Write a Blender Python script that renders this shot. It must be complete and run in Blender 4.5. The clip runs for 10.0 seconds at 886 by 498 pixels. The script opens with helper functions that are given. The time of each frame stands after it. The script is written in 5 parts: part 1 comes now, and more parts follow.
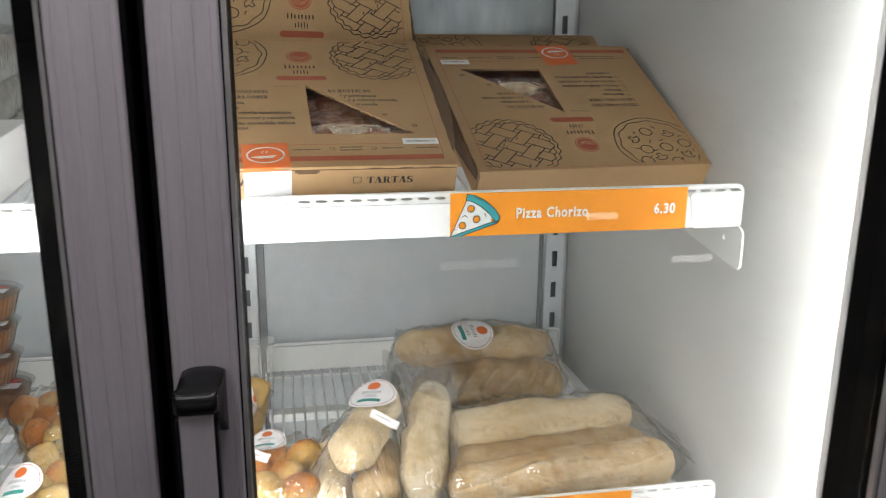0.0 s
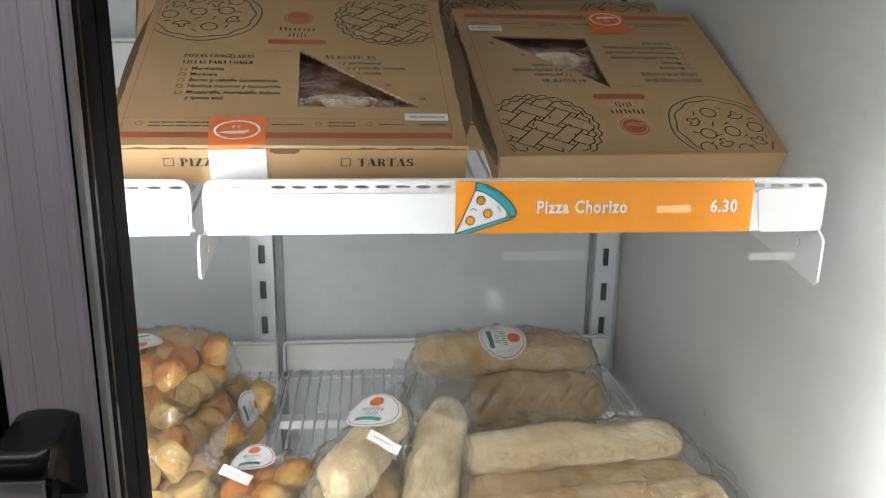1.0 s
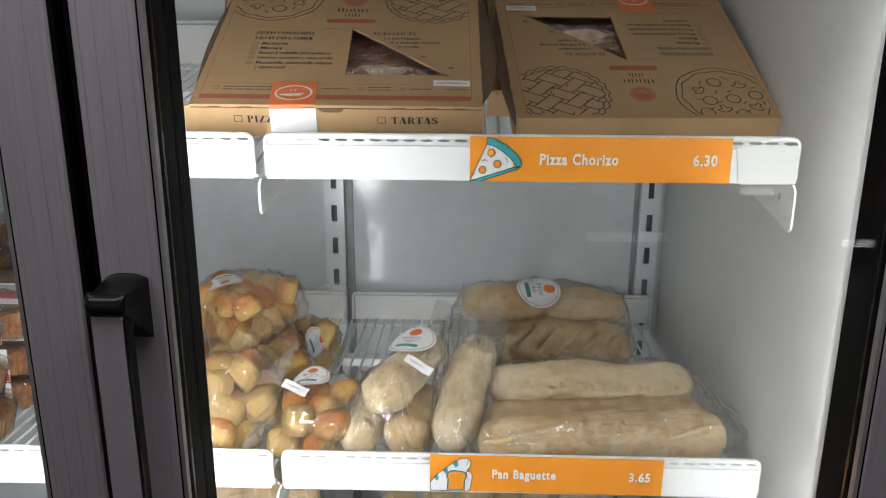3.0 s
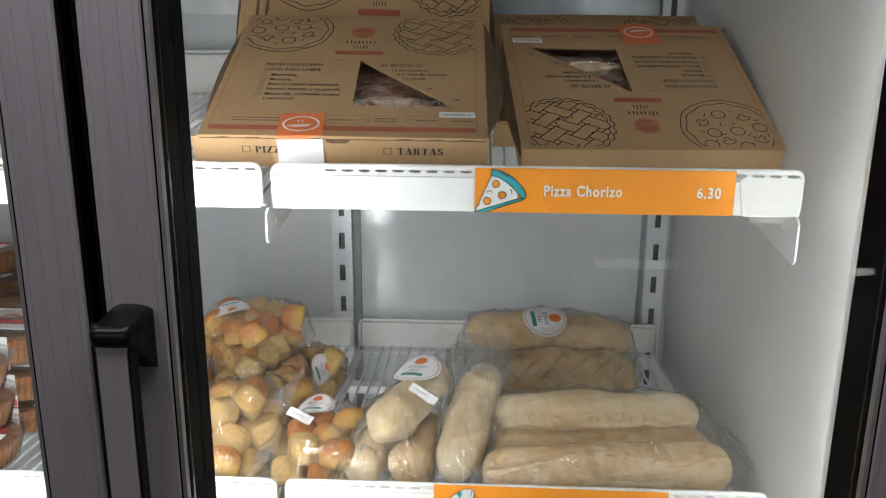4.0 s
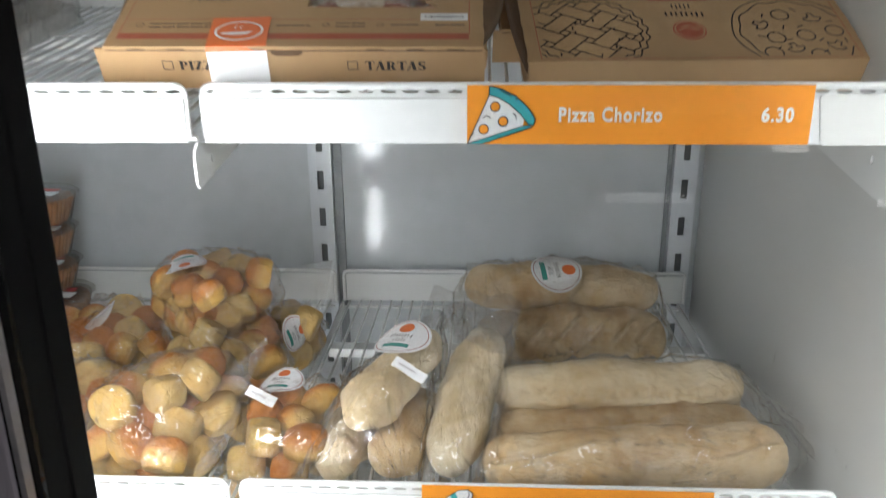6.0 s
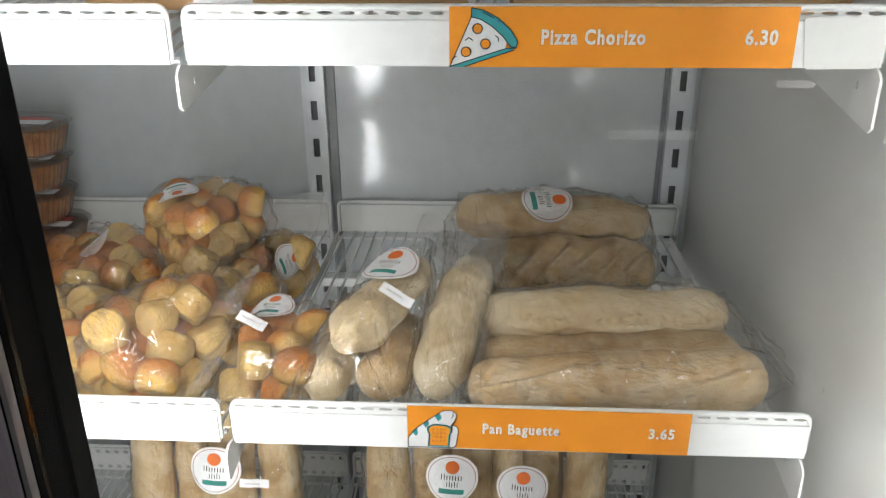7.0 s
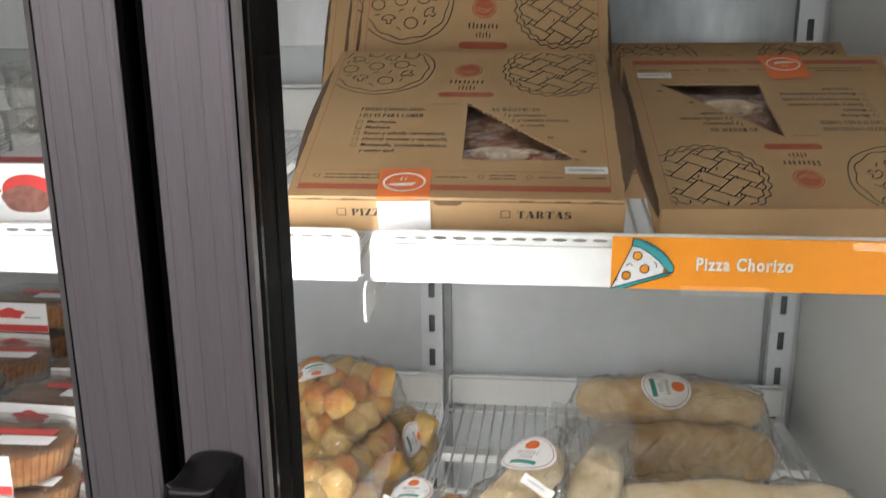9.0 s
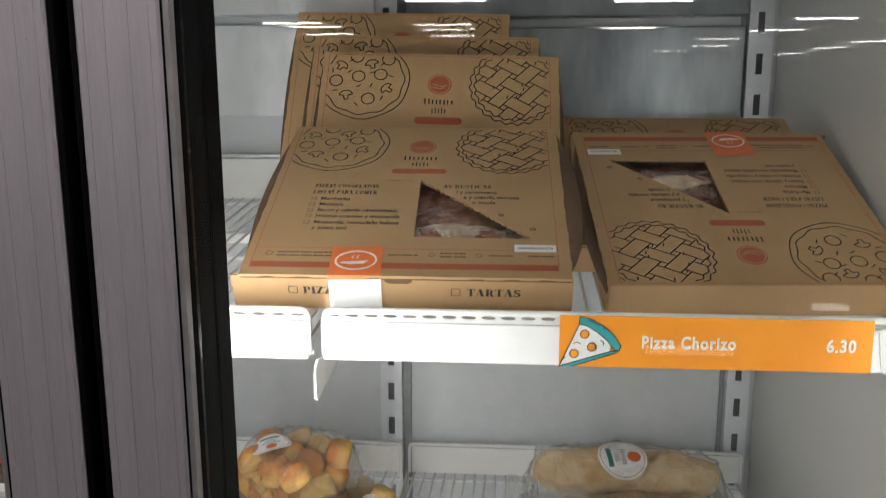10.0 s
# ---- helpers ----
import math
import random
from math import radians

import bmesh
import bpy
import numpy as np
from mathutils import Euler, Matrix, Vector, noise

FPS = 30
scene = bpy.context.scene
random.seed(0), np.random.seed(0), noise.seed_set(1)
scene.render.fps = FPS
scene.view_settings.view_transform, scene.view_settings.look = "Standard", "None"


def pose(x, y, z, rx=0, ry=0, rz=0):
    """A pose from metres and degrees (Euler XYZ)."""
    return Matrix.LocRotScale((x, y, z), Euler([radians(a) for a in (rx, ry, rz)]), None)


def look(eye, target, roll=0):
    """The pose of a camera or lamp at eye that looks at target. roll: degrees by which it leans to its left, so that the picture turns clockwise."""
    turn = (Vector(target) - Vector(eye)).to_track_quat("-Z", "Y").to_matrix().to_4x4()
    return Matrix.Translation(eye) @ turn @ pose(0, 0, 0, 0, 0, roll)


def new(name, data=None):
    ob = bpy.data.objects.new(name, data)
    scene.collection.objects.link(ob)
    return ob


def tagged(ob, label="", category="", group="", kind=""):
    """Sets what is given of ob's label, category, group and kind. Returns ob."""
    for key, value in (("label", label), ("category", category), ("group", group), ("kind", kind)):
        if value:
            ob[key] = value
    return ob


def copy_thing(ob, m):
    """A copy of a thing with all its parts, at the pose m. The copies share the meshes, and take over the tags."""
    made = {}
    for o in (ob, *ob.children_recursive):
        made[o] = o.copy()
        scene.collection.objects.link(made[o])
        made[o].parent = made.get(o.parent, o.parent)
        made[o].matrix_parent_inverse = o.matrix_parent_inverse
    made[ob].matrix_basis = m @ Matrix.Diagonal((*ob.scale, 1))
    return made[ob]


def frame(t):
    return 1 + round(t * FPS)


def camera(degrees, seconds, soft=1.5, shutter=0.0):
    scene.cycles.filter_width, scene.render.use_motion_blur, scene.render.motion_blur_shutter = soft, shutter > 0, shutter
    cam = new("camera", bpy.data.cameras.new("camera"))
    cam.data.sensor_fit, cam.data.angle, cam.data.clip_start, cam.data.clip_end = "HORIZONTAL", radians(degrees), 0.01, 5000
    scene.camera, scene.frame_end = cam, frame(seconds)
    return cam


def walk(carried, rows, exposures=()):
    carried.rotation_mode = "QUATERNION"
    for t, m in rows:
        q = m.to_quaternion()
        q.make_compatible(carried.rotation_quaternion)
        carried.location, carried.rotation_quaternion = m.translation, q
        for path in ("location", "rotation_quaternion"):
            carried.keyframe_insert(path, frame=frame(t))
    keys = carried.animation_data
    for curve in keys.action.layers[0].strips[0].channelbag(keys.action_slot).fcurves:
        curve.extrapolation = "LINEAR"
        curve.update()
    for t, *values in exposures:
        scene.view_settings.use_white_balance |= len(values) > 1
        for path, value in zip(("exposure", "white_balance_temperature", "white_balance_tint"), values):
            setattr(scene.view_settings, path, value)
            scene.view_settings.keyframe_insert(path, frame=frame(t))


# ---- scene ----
cam = camera(54.8, 10.0, soft=1.1, shutter=0.4)
PATH = [
    (0, (0.0517, 0.0109, 1.534), (0.4079, 1.9082, 1.0098), 0.53),
    (0.5, (0.1096, 0.1259, 1.512), (0.374, 2.0335, 0.9742), 0.53),
    (1, (0.1524, 0.172, 1.501), (0.3351, 2.0838, 0.9435), 0.92),
    (1.5, (0.1853, 0.1027, 1.488), (0.2643, 2.0057, 0.8802), 1.1),
    (2, (0.2272, 0.0273, 1.486), (0.2186, 1.9203, 0.84), 0.18),
    (2.5, (0.2372, 0.007, 1.493), (0.1978, 1.9078, 0.8697), 0.05),
    (4, (0.2453, -0.0027, 1.507), (0.1629, 1.9232, 0.9739), 0.39),
    (4.5, (0.2483, 0.005, 1.512), (0.1663, 1.9341, 0.99), 0.31),
    (5, (0.2487, -0.012, 1.497), (0.1541, 1.911, 0.955), 0.3),
    (5.5, (0.255, 0.089, 1.487), (0.142, 1.994, 0.886), 0.3),
    (6, (0.255, 0.224, 1.454), (0.161, 2.103, 0.774), -0.5),
    (6.2, (0.259, 0.239, 1.441), (0.182, 2.101, 0.713), -0.5),
    (7.3, (0.283, 0.184, 1.447), (0.161, 2.006, 0.633), -0.3),
    (7.5, (0.286, 0.156, 1.457), (0.152, 1.991, 0.673), -0.1),
    (8, (0.274, 0.094, 1.468), (0.063, 1.952, 0.758), 0.5),
    (8.5, (0.2043, 0.1077, 1.488), (-0.0915, 1.9862, 0.8685), -0.18),
    (9, (0.1747, 0.1574, 1.5329), (-0.0598, 2.0783, 1.028), -0.56),
    (9.5, (0.1796, 0.1607, 1.54), (0.0042, 2.1046, 1.1027), -0.18),
    (10, (0.1946, 0.1547, 1.558), (0.0285, 2.1114, 1.1781), -0.17),
]
walk(cam, [(t, look(eye, target, roll)) for t, eye, target, roll in PATH],
     exposures=((0.0, 0.10, 6600, 10), (0.5, -0.06, 6550, 10), (1.4, -0.09, 6420, 10), (2.0, -0.44, 6450, 10), (2.6, -0.34, 6450, 10), (4.5, -0.30, 6480, 10), (6.0, -0.32, 6350, 10),
                (7.5, -0.50, 6850, 11), (8.4, -0.62, 7150, 14), (9.0, 0.0, 6750, 12), (9.5, 0.03, 6750, 11), (10.0, -0.12, 6750, 11)))

# ---- light ----
world = bpy.data.worlds.new("store_world")
scene.world = world
world.use_nodes = True
world.node_tree.nodes["Background"].inputs[0].default_value = (0.5, 0.52, 0.55, 1)
world.node_tree.nodes["Background"].inputs[1].default_value = 0.035

TUBE_WATTS = (9.2, 8.4, 0.8)
# power of the added fill lamp above the doors
FILL_WATTS = 32.0


def area_lamp(name, m, sx, sy, watts, colour):
    data = bpy.data.lights.new(name, "AREA")
    data.shape, data.size, data.size_y, data.energy, data.color = "RECTANGLE", sx, sy, watts, colour
    ob = new(name, data)
    ob.matrix_world = m
    return ob


# ---- materials ----
def nodes_of(name):
    m = bpy.data.materials.new(name)
    m.use_nodes = True
    nt = m.node_tree
    return m, nt, nt.nodes["Principled BSDF"]


def ramp_of(nt, fac, stops):
    r = nt.nodes.new("ShaderNodeValToRGB")
    els = r.color_ramp.elements
    while len(els) < len(stops):
        els.new(0.5)
    for e, (p, c) in zip(els, stops):
        e.position, e.color = p, (*c, 1)
    nt.links.new(fac, r.inputs[0])
    return r.outputs[0]


def noise_of(nt, scale, detail=4.0, rough=0.6, stretch=None, coord="Object"):
    tc = nt.nodes.new("ShaderNodeTexCoord")
    mp = nt.nodes.new("ShaderNodeMapping")
    if stretch:
        mp.inputs["Scale"].default_value = stretch
    n = nt.nodes.new("ShaderNodeTexNoise")
    n.inputs["Scale"].default_value, n.inputs["Detail"].default_value, n.inputs["Roughness"].default_value = scale, detail, rough
    nt.links.new(tc.outputs[coord], mp.inputs[0])
    nt.links.new(mp.outputs[0], n.inputs["Vector"])
    return n.outputs[0]


def bump_of(nt, p, height, strength, dist=0.001):
    b = nt.nodes.new("ShaderNodeBump")
    b.inputs["Strength"].default_value, b.inputs["Distance"].default_value = strength, dist
    nt.links.new(height, b.inputs["Height"])
    nt.links.new(b.outputs[0], p.inputs["Normal"])
    return b


def mixed(nt, fac, a, b, mode="MIX"):
    x = nt.nodes.new("ShaderNodeMix")
    x.data_type, x.blend_type = "RGBA", mode
    for sock, v in ((x.inputs[0], fac), (x.inputs[6], a), (x.inputs[7], b)):
        if hasattr(v, "is_output"):
            nt.links.new(v, sock)
        else:
            sock.default_value = v if isinstance(v, float) else (*v, 1)
    return x.outputs[2]


def plain(name, dark, light, rough=0.5, metal=0.0, scale=8.0, stretch=None, bump=0.0, bump_scale=200.0, spec=0.5, vary=0.0):
    """Two tones mixed by large stains and fine grain, with fine relief."""
    m, nt, p = nodes_of(name)
    big = noise_of(nt, scale, 5.0, 0.65, stretch)
    fine = noise_of(nt, scale * 14, 3.0, 0.7, stretch)
    c = ramp_of(nt, big, [(0.3, dark), (0.7, light)])
    f = ramp_of(nt, fine, [(0.3, (0.9, 0.9, 0.9)), (0.7, (1.0, 1.0, 1.0))])
    c = mixed(nt, 1.0, c, f, "MULTIPLY")
    if vary:
        oi = nt.nodes.new("ShaderNodeObjectInfo")
        v = ramp_of(nt, oi.outputs["Random"], [(0.0, (1 - vary,) * 3), (1.0, (1.0, 1.0, 1.0))])
        c = mixed(nt, 1.0, c, v, "MULTIPLY")
    nt.links.new(c, p.inputs["Base Color"])
    p.inputs["Roughness"].default_value, p.inputs["Metallic"].default_value = rough, metal
    p.inputs["Specular IOR Level"].default_value = spec
    if bump:
        bump_of(nt, p, noise_of(nt, bump_scale, 3.0, 0.6, stretch), bump)
    return m


def clear_film(name, gloss, haze, tint=(1, 1, 1), rough=0.08, crumple=0.0, scale=30.0, boost=0.8, whiten=0.0):
    """Clear sheet: it lets light through, with a Fresnel gloss and a little milky haze."""
    m, nt, p = nodes_of(name)
    nt.nodes.remove(p)
    out = nt.nodes["Material Output"]
    tr = nt.nodes.new("ShaderNodeBsdfTransparent")
    tr.inputs[0].default_value = (*tint, 1)
    gl = nt.nodes.new("ShaderNodeBsdfGlossy")
    gl.inputs["Roughness"].default_value = rough
    df = nt.nodes.new("ShaderNodeBsdfDiffuse")
    df.inputs[0].default_value = (0.85, 0.85, 0.83, 1)
    fr = nt.nodes.new("ShaderNodeLayerWeight")
    pw = nt.nodes.new("ShaderNodeMath")
    pw.operation = "POWER"
    pw.inputs[1].default_value = 4.0
    nt.links.new(fr.outputs["Facing"], pw.inputs[0])
    mul = nt.nodes.new("ShaderNodeMath")
    mul.operation, mul.use_clamp = "MULTIPLY_ADD", True
    mul.inputs[1].default_value, mul.inputs[2].default_value = boost, gloss
    nt.links.new(pw.outputs[0], mul.inputs[0])
    if crumple:
        b = nt.nodes.new("ShaderNodeBump")
        b.inputs["Strength"].default_value, b.inputs["Distance"].default_value = crumple, 0.02
        broad, fine = creases_of(nt, scale * 0.42, (1.0, 0.55, 0.8)), creases_of(nt, scale * 1.1, (0.8, 1.0, 0.45))
        hgt = mixed(nt, 0.28, broad, fine)
        nt.links.new(mixed(nt, 0.35, hgt, noise_of(nt, scale * 0.25, 1.0, 0.4)), b.inputs["Height"])
        # folds turn white where the sheet is bent sharply; the pale lines also paint glints
        bent = mixed(nt, 1.0, ramp_of(nt, broad, [(0.0, (1, 1, 1)), (0.035, (0, 0, 0))]), ramp_of(nt, noise_of(nt, scale * 0.3, 2.0, 0.5), [(0.45, (0, 0, 0)), (0.6, (1, 1, 1))]), "MULTIPLY")
        small = mixed(nt, 1.0, ramp_of(nt, fine, [(0.0, (1, 1, 1)), (0.05, (0, 0, 0))]), ramp_of(nt, noise_of(nt, scale * 0.42, 2.0, 0.5), [(0.54, (0, 0, 0)), (0.64, (1, 1, 1))]), "MULTIPLY")
        folds = mixed(nt, 1.0, bent, small, "ADD")
        for sh in (gl, fr):
            nt.links.new(b.outputs[0], sh.inputs["Normal"])
    m1 = nt.nodes.new("ShaderNodeMixShader")
    m1.inputs[0].default_value = haze
    if crumple and whiten:
        ma = nt.nodes.new("ShaderNodeMath")
        ma.operation, ma.use_clamp = "MULTIPLY_ADD", True
        ma.inputs[1].default_value, ma.inputs[2].default_value = whiten, haze
        nt.links.new(folds, ma.inputs[0])
        nt.links.new(ma.outputs[0], m1.inputs[0])
    nt.links.new(tr.outputs[0], m1.inputs[1])
    nt.links.new(df.outputs[0], m1.inputs[2])
    m2 = nt.nodes.new("ShaderNodeMixShader")
    nt.links.new(mul.outputs[0], m2.inputs[0])
    nt.links.new(m1.outputs[0], m2.inputs[1])
    nt.links.new(gl.outputs[0], m2.inputs[2])
    nt.links.new(m2.outputs[0], out.inputs["Surface"])
    return m


def creases_of(nt, scale, stretch):
    """Height of crumpled sheet: flat facets that meet in sharp folds."""
    tc = nt.nodes.new("ShaderNodeTexCoord")
    mp = nt.nodes.new("ShaderNodeMapping")
    mp.inputs["Scale"].default_value = stretch
    v = nt.nodes.new("ShaderNodeTexVoronoi")
    v.feature = "DISTANCE_TO_EDGE"
    v.inputs["Scale"].default_value = scale
    n = nt.nodes.new("ShaderNodeTexNoise")
    n.inputs["Scale"].default_value, n.inputs["Detail"].default_value = scale * 0.8, 3.0
    wave = nt.nodes.new("ShaderNodeVectorMath")
    wave.operation = "MULTIPLY_ADD"
    wave.inputs[1].default_value = (0.9 / scale,) * 3
    nt.links.new(tc.outputs["Object"], mp.inputs[0])
    nt.links.new(mp.outputs[0], n.inputs["Vector"])
    nt.links.new(n.outputs["Color"], wave.inputs[0])
    nt.links.new(mp.outputs[0], wave.inputs[2])
    nt.links.new(wave.outputs[0], v.inputs["Vector"])
    return v.outputs["Distance"]


def glowing(name, colour, strength):
    m, nt, p = nodes_of(name)
    p.inputs["Base Color"].default_value = (*colour, 1)
    p.inputs["Emission Color"].default_value = (*colour, 1)
    p.inputs["Emission Strength"].default_value = strength
    return m


def crust(name, dark, mid, light, scale=22.0, vary=0.12, rough=0.62, flour=0.0, domed=None, relief=1.0):
    """Baked dough: soft blotches of browning, faint streaks and pores, and a dusting of flour. domed: the colour of a browned top."""
    m, nt, p = nodes_of(name)
    c = ramp_of(nt, noise_of(nt, scale * 0.7, 5.0, 0.6), [(0.3, dark), (0.5, mid), (0.7, light)])
    streak = ramp_of(nt, noise_of(nt, scale * 2.2, 4.0, 0.7, (0.35, 1.6, 1.6)), [(0.3, (0.84, 0.78, 0.70)), (0.6, (1, 1, 1))])
    c = mixed(nt, 0.55, c, streak, "MULTIPLY")
    if domed:
        tc = nt.nodes.new("ShaderNodeTexCoord")
        sp = nt.nodes.new("ShaderNodeSeparateXYZ")
        nt.links.new(tc.outputs["Generated"], sp.inputs[0])
        ad = nt.nodes.new("ShaderNodeMath")
        ad.operation = "MULTIPLY_ADD"
        ad.inputs[1].default_value = 0.45
        nt.links.new(noise_of(nt, 45.0, 4.0, 0.6), ad.inputs[0])
        nt.links.new(sp.outputs[2], ad.inputs[2])
        k = ramp_of(nt, ad.outputs[0], [(0.58, (0, 0, 0)), (0.95, (1, 1, 1))])
        c = mixed(nt, k, c, domed)
    pores = ramp_of(nt, noise_of(nt, scale * 9, 3.0, 0.65), [(0.28, (0.55, 0.45, 0.34)), (0.44, (1, 1, 1))])
    c = mixed(nt, 0.3, c, pores, "MULTIPLY")
    if flour:
        dust = ramp_of(nt, noise_of(nt, scale * 0.7, 6.0, 0.65), [(0.42, (0, 0, 0)), (0.66, (flour,) * 3)])
        c = mixed(nt, dust, c, (0.90, 0.80, 0.62))
    crack = ramp_of(nt, creases_of(nt, scale * 1.7, (0.45, 1.0, 1.0)), [(0.0, (1, 1, 1)), (0.05, (0, 0, 0))])
    where = ramp_of(nt, noise_of(nt, scale * 0.55, 3.0, 0.6), [(0.50, (0, 0, 0)), (0.62, (1, 1, 1))])
    crack = mixed(nt, 1.0, crack, where, "MULTIPLY")
    c = mixed(nt, mixed(nt, 0.22, (0, 0, 0), crack), c, (0.30, 0.17, 0.07))
    at = nt.nodes.new("ShaderNodeAttribute")
    at.attribute_name = "torn"
    torn = ramp_of(nt, at.outputs["Fac"], [(0.25, (0, 0, 0)), (0.75, (1, 1, 1))])
    crumb = ramp_of(nt, noise_of(nt, scale * 5, 6.0, 0.7), [(0.34, (0.46, 0.29, 0.12)), (0.46, (0.74, 0.57, 0.33)), (0.65, (0.88, 0.75, 0.52))])
    c = mixed(nt, mixed(nt, 0.75, (0, 0, 0), torn), c, crumb)
    oi = nt.nodes.new("ShaderNodeObjectInfo")
    v = ramp_of(nt, oi.outputs["Random"], [(0.0, (1 - vary, 1 - vary * 1.15, 1 - vary * 1.3)), (1.0, (1.0, 1.0, 1.0))])
    c = mixed(nt, 1.0, c, v, "MULTIPLY")
    nt.links.new(c, p.inputs["Base Color"])
    p.inputs["Roughness"].default_value = rough
    height = mixed(nt, mixed(nt, 0.2, (0, 0, 0), crack), noise_of(nt, scale * 1.6, 6.0, 0.62, (0.7, 1.2, 1.2)), (0.0, 0.0, 0.0))
    bump_of(nt, p, height, 1.0 * relief, 0.010)
    return m


def flecked(m, scale, level, colour):
    """Sparse small marks on a finished material."""
    nt = m.node_tree
    p = nt.nodes["Principled BSDF"]
    c = p.inputs["Base Color"].links[0].from_socket
    marks = ramp_of(nt, noise_of(nt, scale, 2.0, 0.5), [(level, (0.8, 0.8, 0.8)), (level + 0.02, (0, 0, 0))])
    nt.links.new(mixed(nt, marks, c, colour), p.inputs["Base Color"])


def scuffed(name, dark, light, rough):
    """White enamel with faint cloudy staining and sparse dark scuff marks."""
    m = plain(name, dark, light, rough=rough, scale=3.5, stretch=(1, 1, 2.4), bump=0.06, bump_scale=25.0)
    nt = m.node_tree
    p = nt.nodes["Principled BSDF"]
    c = p.inputs["Base Color"].links[0].from_socket
    marks = ramp_of(nt, noise_of(nt, 70.0, 2.0, 0.5, (1, 1, 0.55)), [(0.19, (0.7, 0.7, 0.7)), (0.225, (0, 0, 0))])
    cloud = ramp_of(nt, noise_of(nt, 5.0, 6.0, 0.7, (1, 1.6, 0.5)), [(0.35, (0.5, 0.5, 0.5)), (0.6, (0, 0, 0))])
    c = mixed(nt, mixed(nt, 0.25, (0, 0, 0), cloud), c, (0.52, 0.50, 0.45))
    nt.links.new(mixed(nt, marks, c, (0.16, 0.15, 0.14)), p.inputs["Base Color"])
    return m


WHITE_WALL = scuffed("white_enamel_liner", (0.60, 0.605, 0.59), (0.69, 0.695, 0.68), 0.32)
BACK_WALL = plain("grey_white_liner", (0.50, 0.53, 0.55), (0.57, 0.60, 0.62), rough=0.13, scale=2.5, bump=0.02, bump_scale=9.0)
# one duct metal in a lit and a shaded tone
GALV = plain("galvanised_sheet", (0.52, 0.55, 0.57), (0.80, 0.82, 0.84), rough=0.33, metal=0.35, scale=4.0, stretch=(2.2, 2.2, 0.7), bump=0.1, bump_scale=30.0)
SHADED_GALV = plain("shaded_galvanised_sheet", (0.14, 0.155, 0.17), (0.31, 0.335, 0.35), rough=0.28, metal=0.5, scale=4.0, stretch=(2.2, 2.2, 0.7), bump=0.1, bump_scale=30.0)
UPRIGHT_MAT = plain("grey_enamel_steel", (0.58, 0.61, 0.645), (0.67, 0.70, 0.735), rough=0.35, metal=0.2, scale=12.0)
SHELF_WHITE = plain("white_powder_coat", (0.76, 0.77, 0.76), (0.84, 0.85, 0.84), rough=0.38, scale=10.0, bump=0.05)
STRIP_WHITE = plain("white_plastic_strip", (0.82, 0.83, 0.83), (0.87, 0.88, 0.88), rough=0.3, scale=6.0)
WIRE_WHITE = plain("white_coated_wire", (0.66, 0.67, 0.66), (0.76, 0.77, 0.76), rough=0.35, scale=20.0)
ANODISED = plain("grey_anodised_aluminium", (0.228, 0.208, 0.235), (0.268, 0.247, 0.276), rough=0.45, metal=0.35, scale=9.0, stretch=(6, 6, 0.5), bump=0.06, bump_scale=120.0)
BLACK_RUBBER = plain("black_rubber_gasket", (0.0012, 0.0012, 0.0014), (0.0022, 0.0022, 0.0024), rough=0.6, scale=25.0, bump=0.08, spec=0.03)
BLACK_PLASTIC = plain("black_moulded_plastic", (0.003, 0.003, 0.0035), (0.005, 0.005, 0.0055), rough=0.25, scale=30.0, spec=0.1)
BEAD = plain("pale_metal_bead", (0.15, 0.145, 0.15), (0.22, 0.21, 0.22), rough=0.4, metal=0.4, scale=30.0)
# dark grey that paints the shade seen through the upright slots
SLOT_SHADE = plain("slot_shade_grey", (0.10, 0.108, 0.115), (0.15, 0.158, 0.165), rough=0.5, scale=14.0)
GROOVE = plain("grey_sealant", (0.20, 0.212, 0.222), (0.28, 0.292, 0.30), rough=0.5, scale=14.0)
GLASS = clear_film("door_glass", 0.024, 0.0006, (0.97, 0.98, 0.975), rough=0.0, boost=0.8)
flecked(ANODISED, 130.0, 0.175, (0.05, 0.045, 0.05))
flecked(STRIP_WHITE, 110.0, 0.18, (0.35, 0.32, 0.28))
flecked(BACK_WALL, 80.0, 0.18, (0.30, 0.30, 0.30))
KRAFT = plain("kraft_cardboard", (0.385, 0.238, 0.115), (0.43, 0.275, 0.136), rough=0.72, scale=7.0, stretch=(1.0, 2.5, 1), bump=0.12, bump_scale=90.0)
# dark copy of the kraft: shade painted on side flaps and in cuts
KRAFT_SHADE = plain("shaded_kraft_cardboard", (0.10, 0.056, 0.028), (0.145, 0.085, 0.042), rough=0.85, scale=60.0)
INK = plain("black_ink", (0.012, 0.009, 0.007), (0.024, 0.018, 0.014), rough=0.6, scale=80.0)
GREY_INK = plain("faded_ink", (0.07, 0.045, 0.03), (0.11, 0.07, 0.045), rough=0.65, scale=80.0)
RED_INK = plain("brick_red_ink", (0.34, 0.075, 0.03), (0.40, 0.095, 0.04), rough=0.6, scale=50.0)
ORANGE = plain("orange_print", (0.78, 0.27, 0.022), (0.82, 0.30, 0.028), rough=0.55, scale=9.0, spec=0.2)
ORANGE_TAG = plain("deep_orange_print", (0.70, 0.15, 0.03), (0.74, 0.17, 0.035), rough=0.4, scale=9.0)
PAPER = plain("white_paper", (0.78, 0.78, 0.79), (0.84, 0.84, 0.85), rough=0.45, scale=14.0)
MATTE_TAG = plain("cloudy_plastic_tag", (0.60, 0.60, 0.58), (0.68, 0.68, 0.66), rough=0.3, scale=8.0)
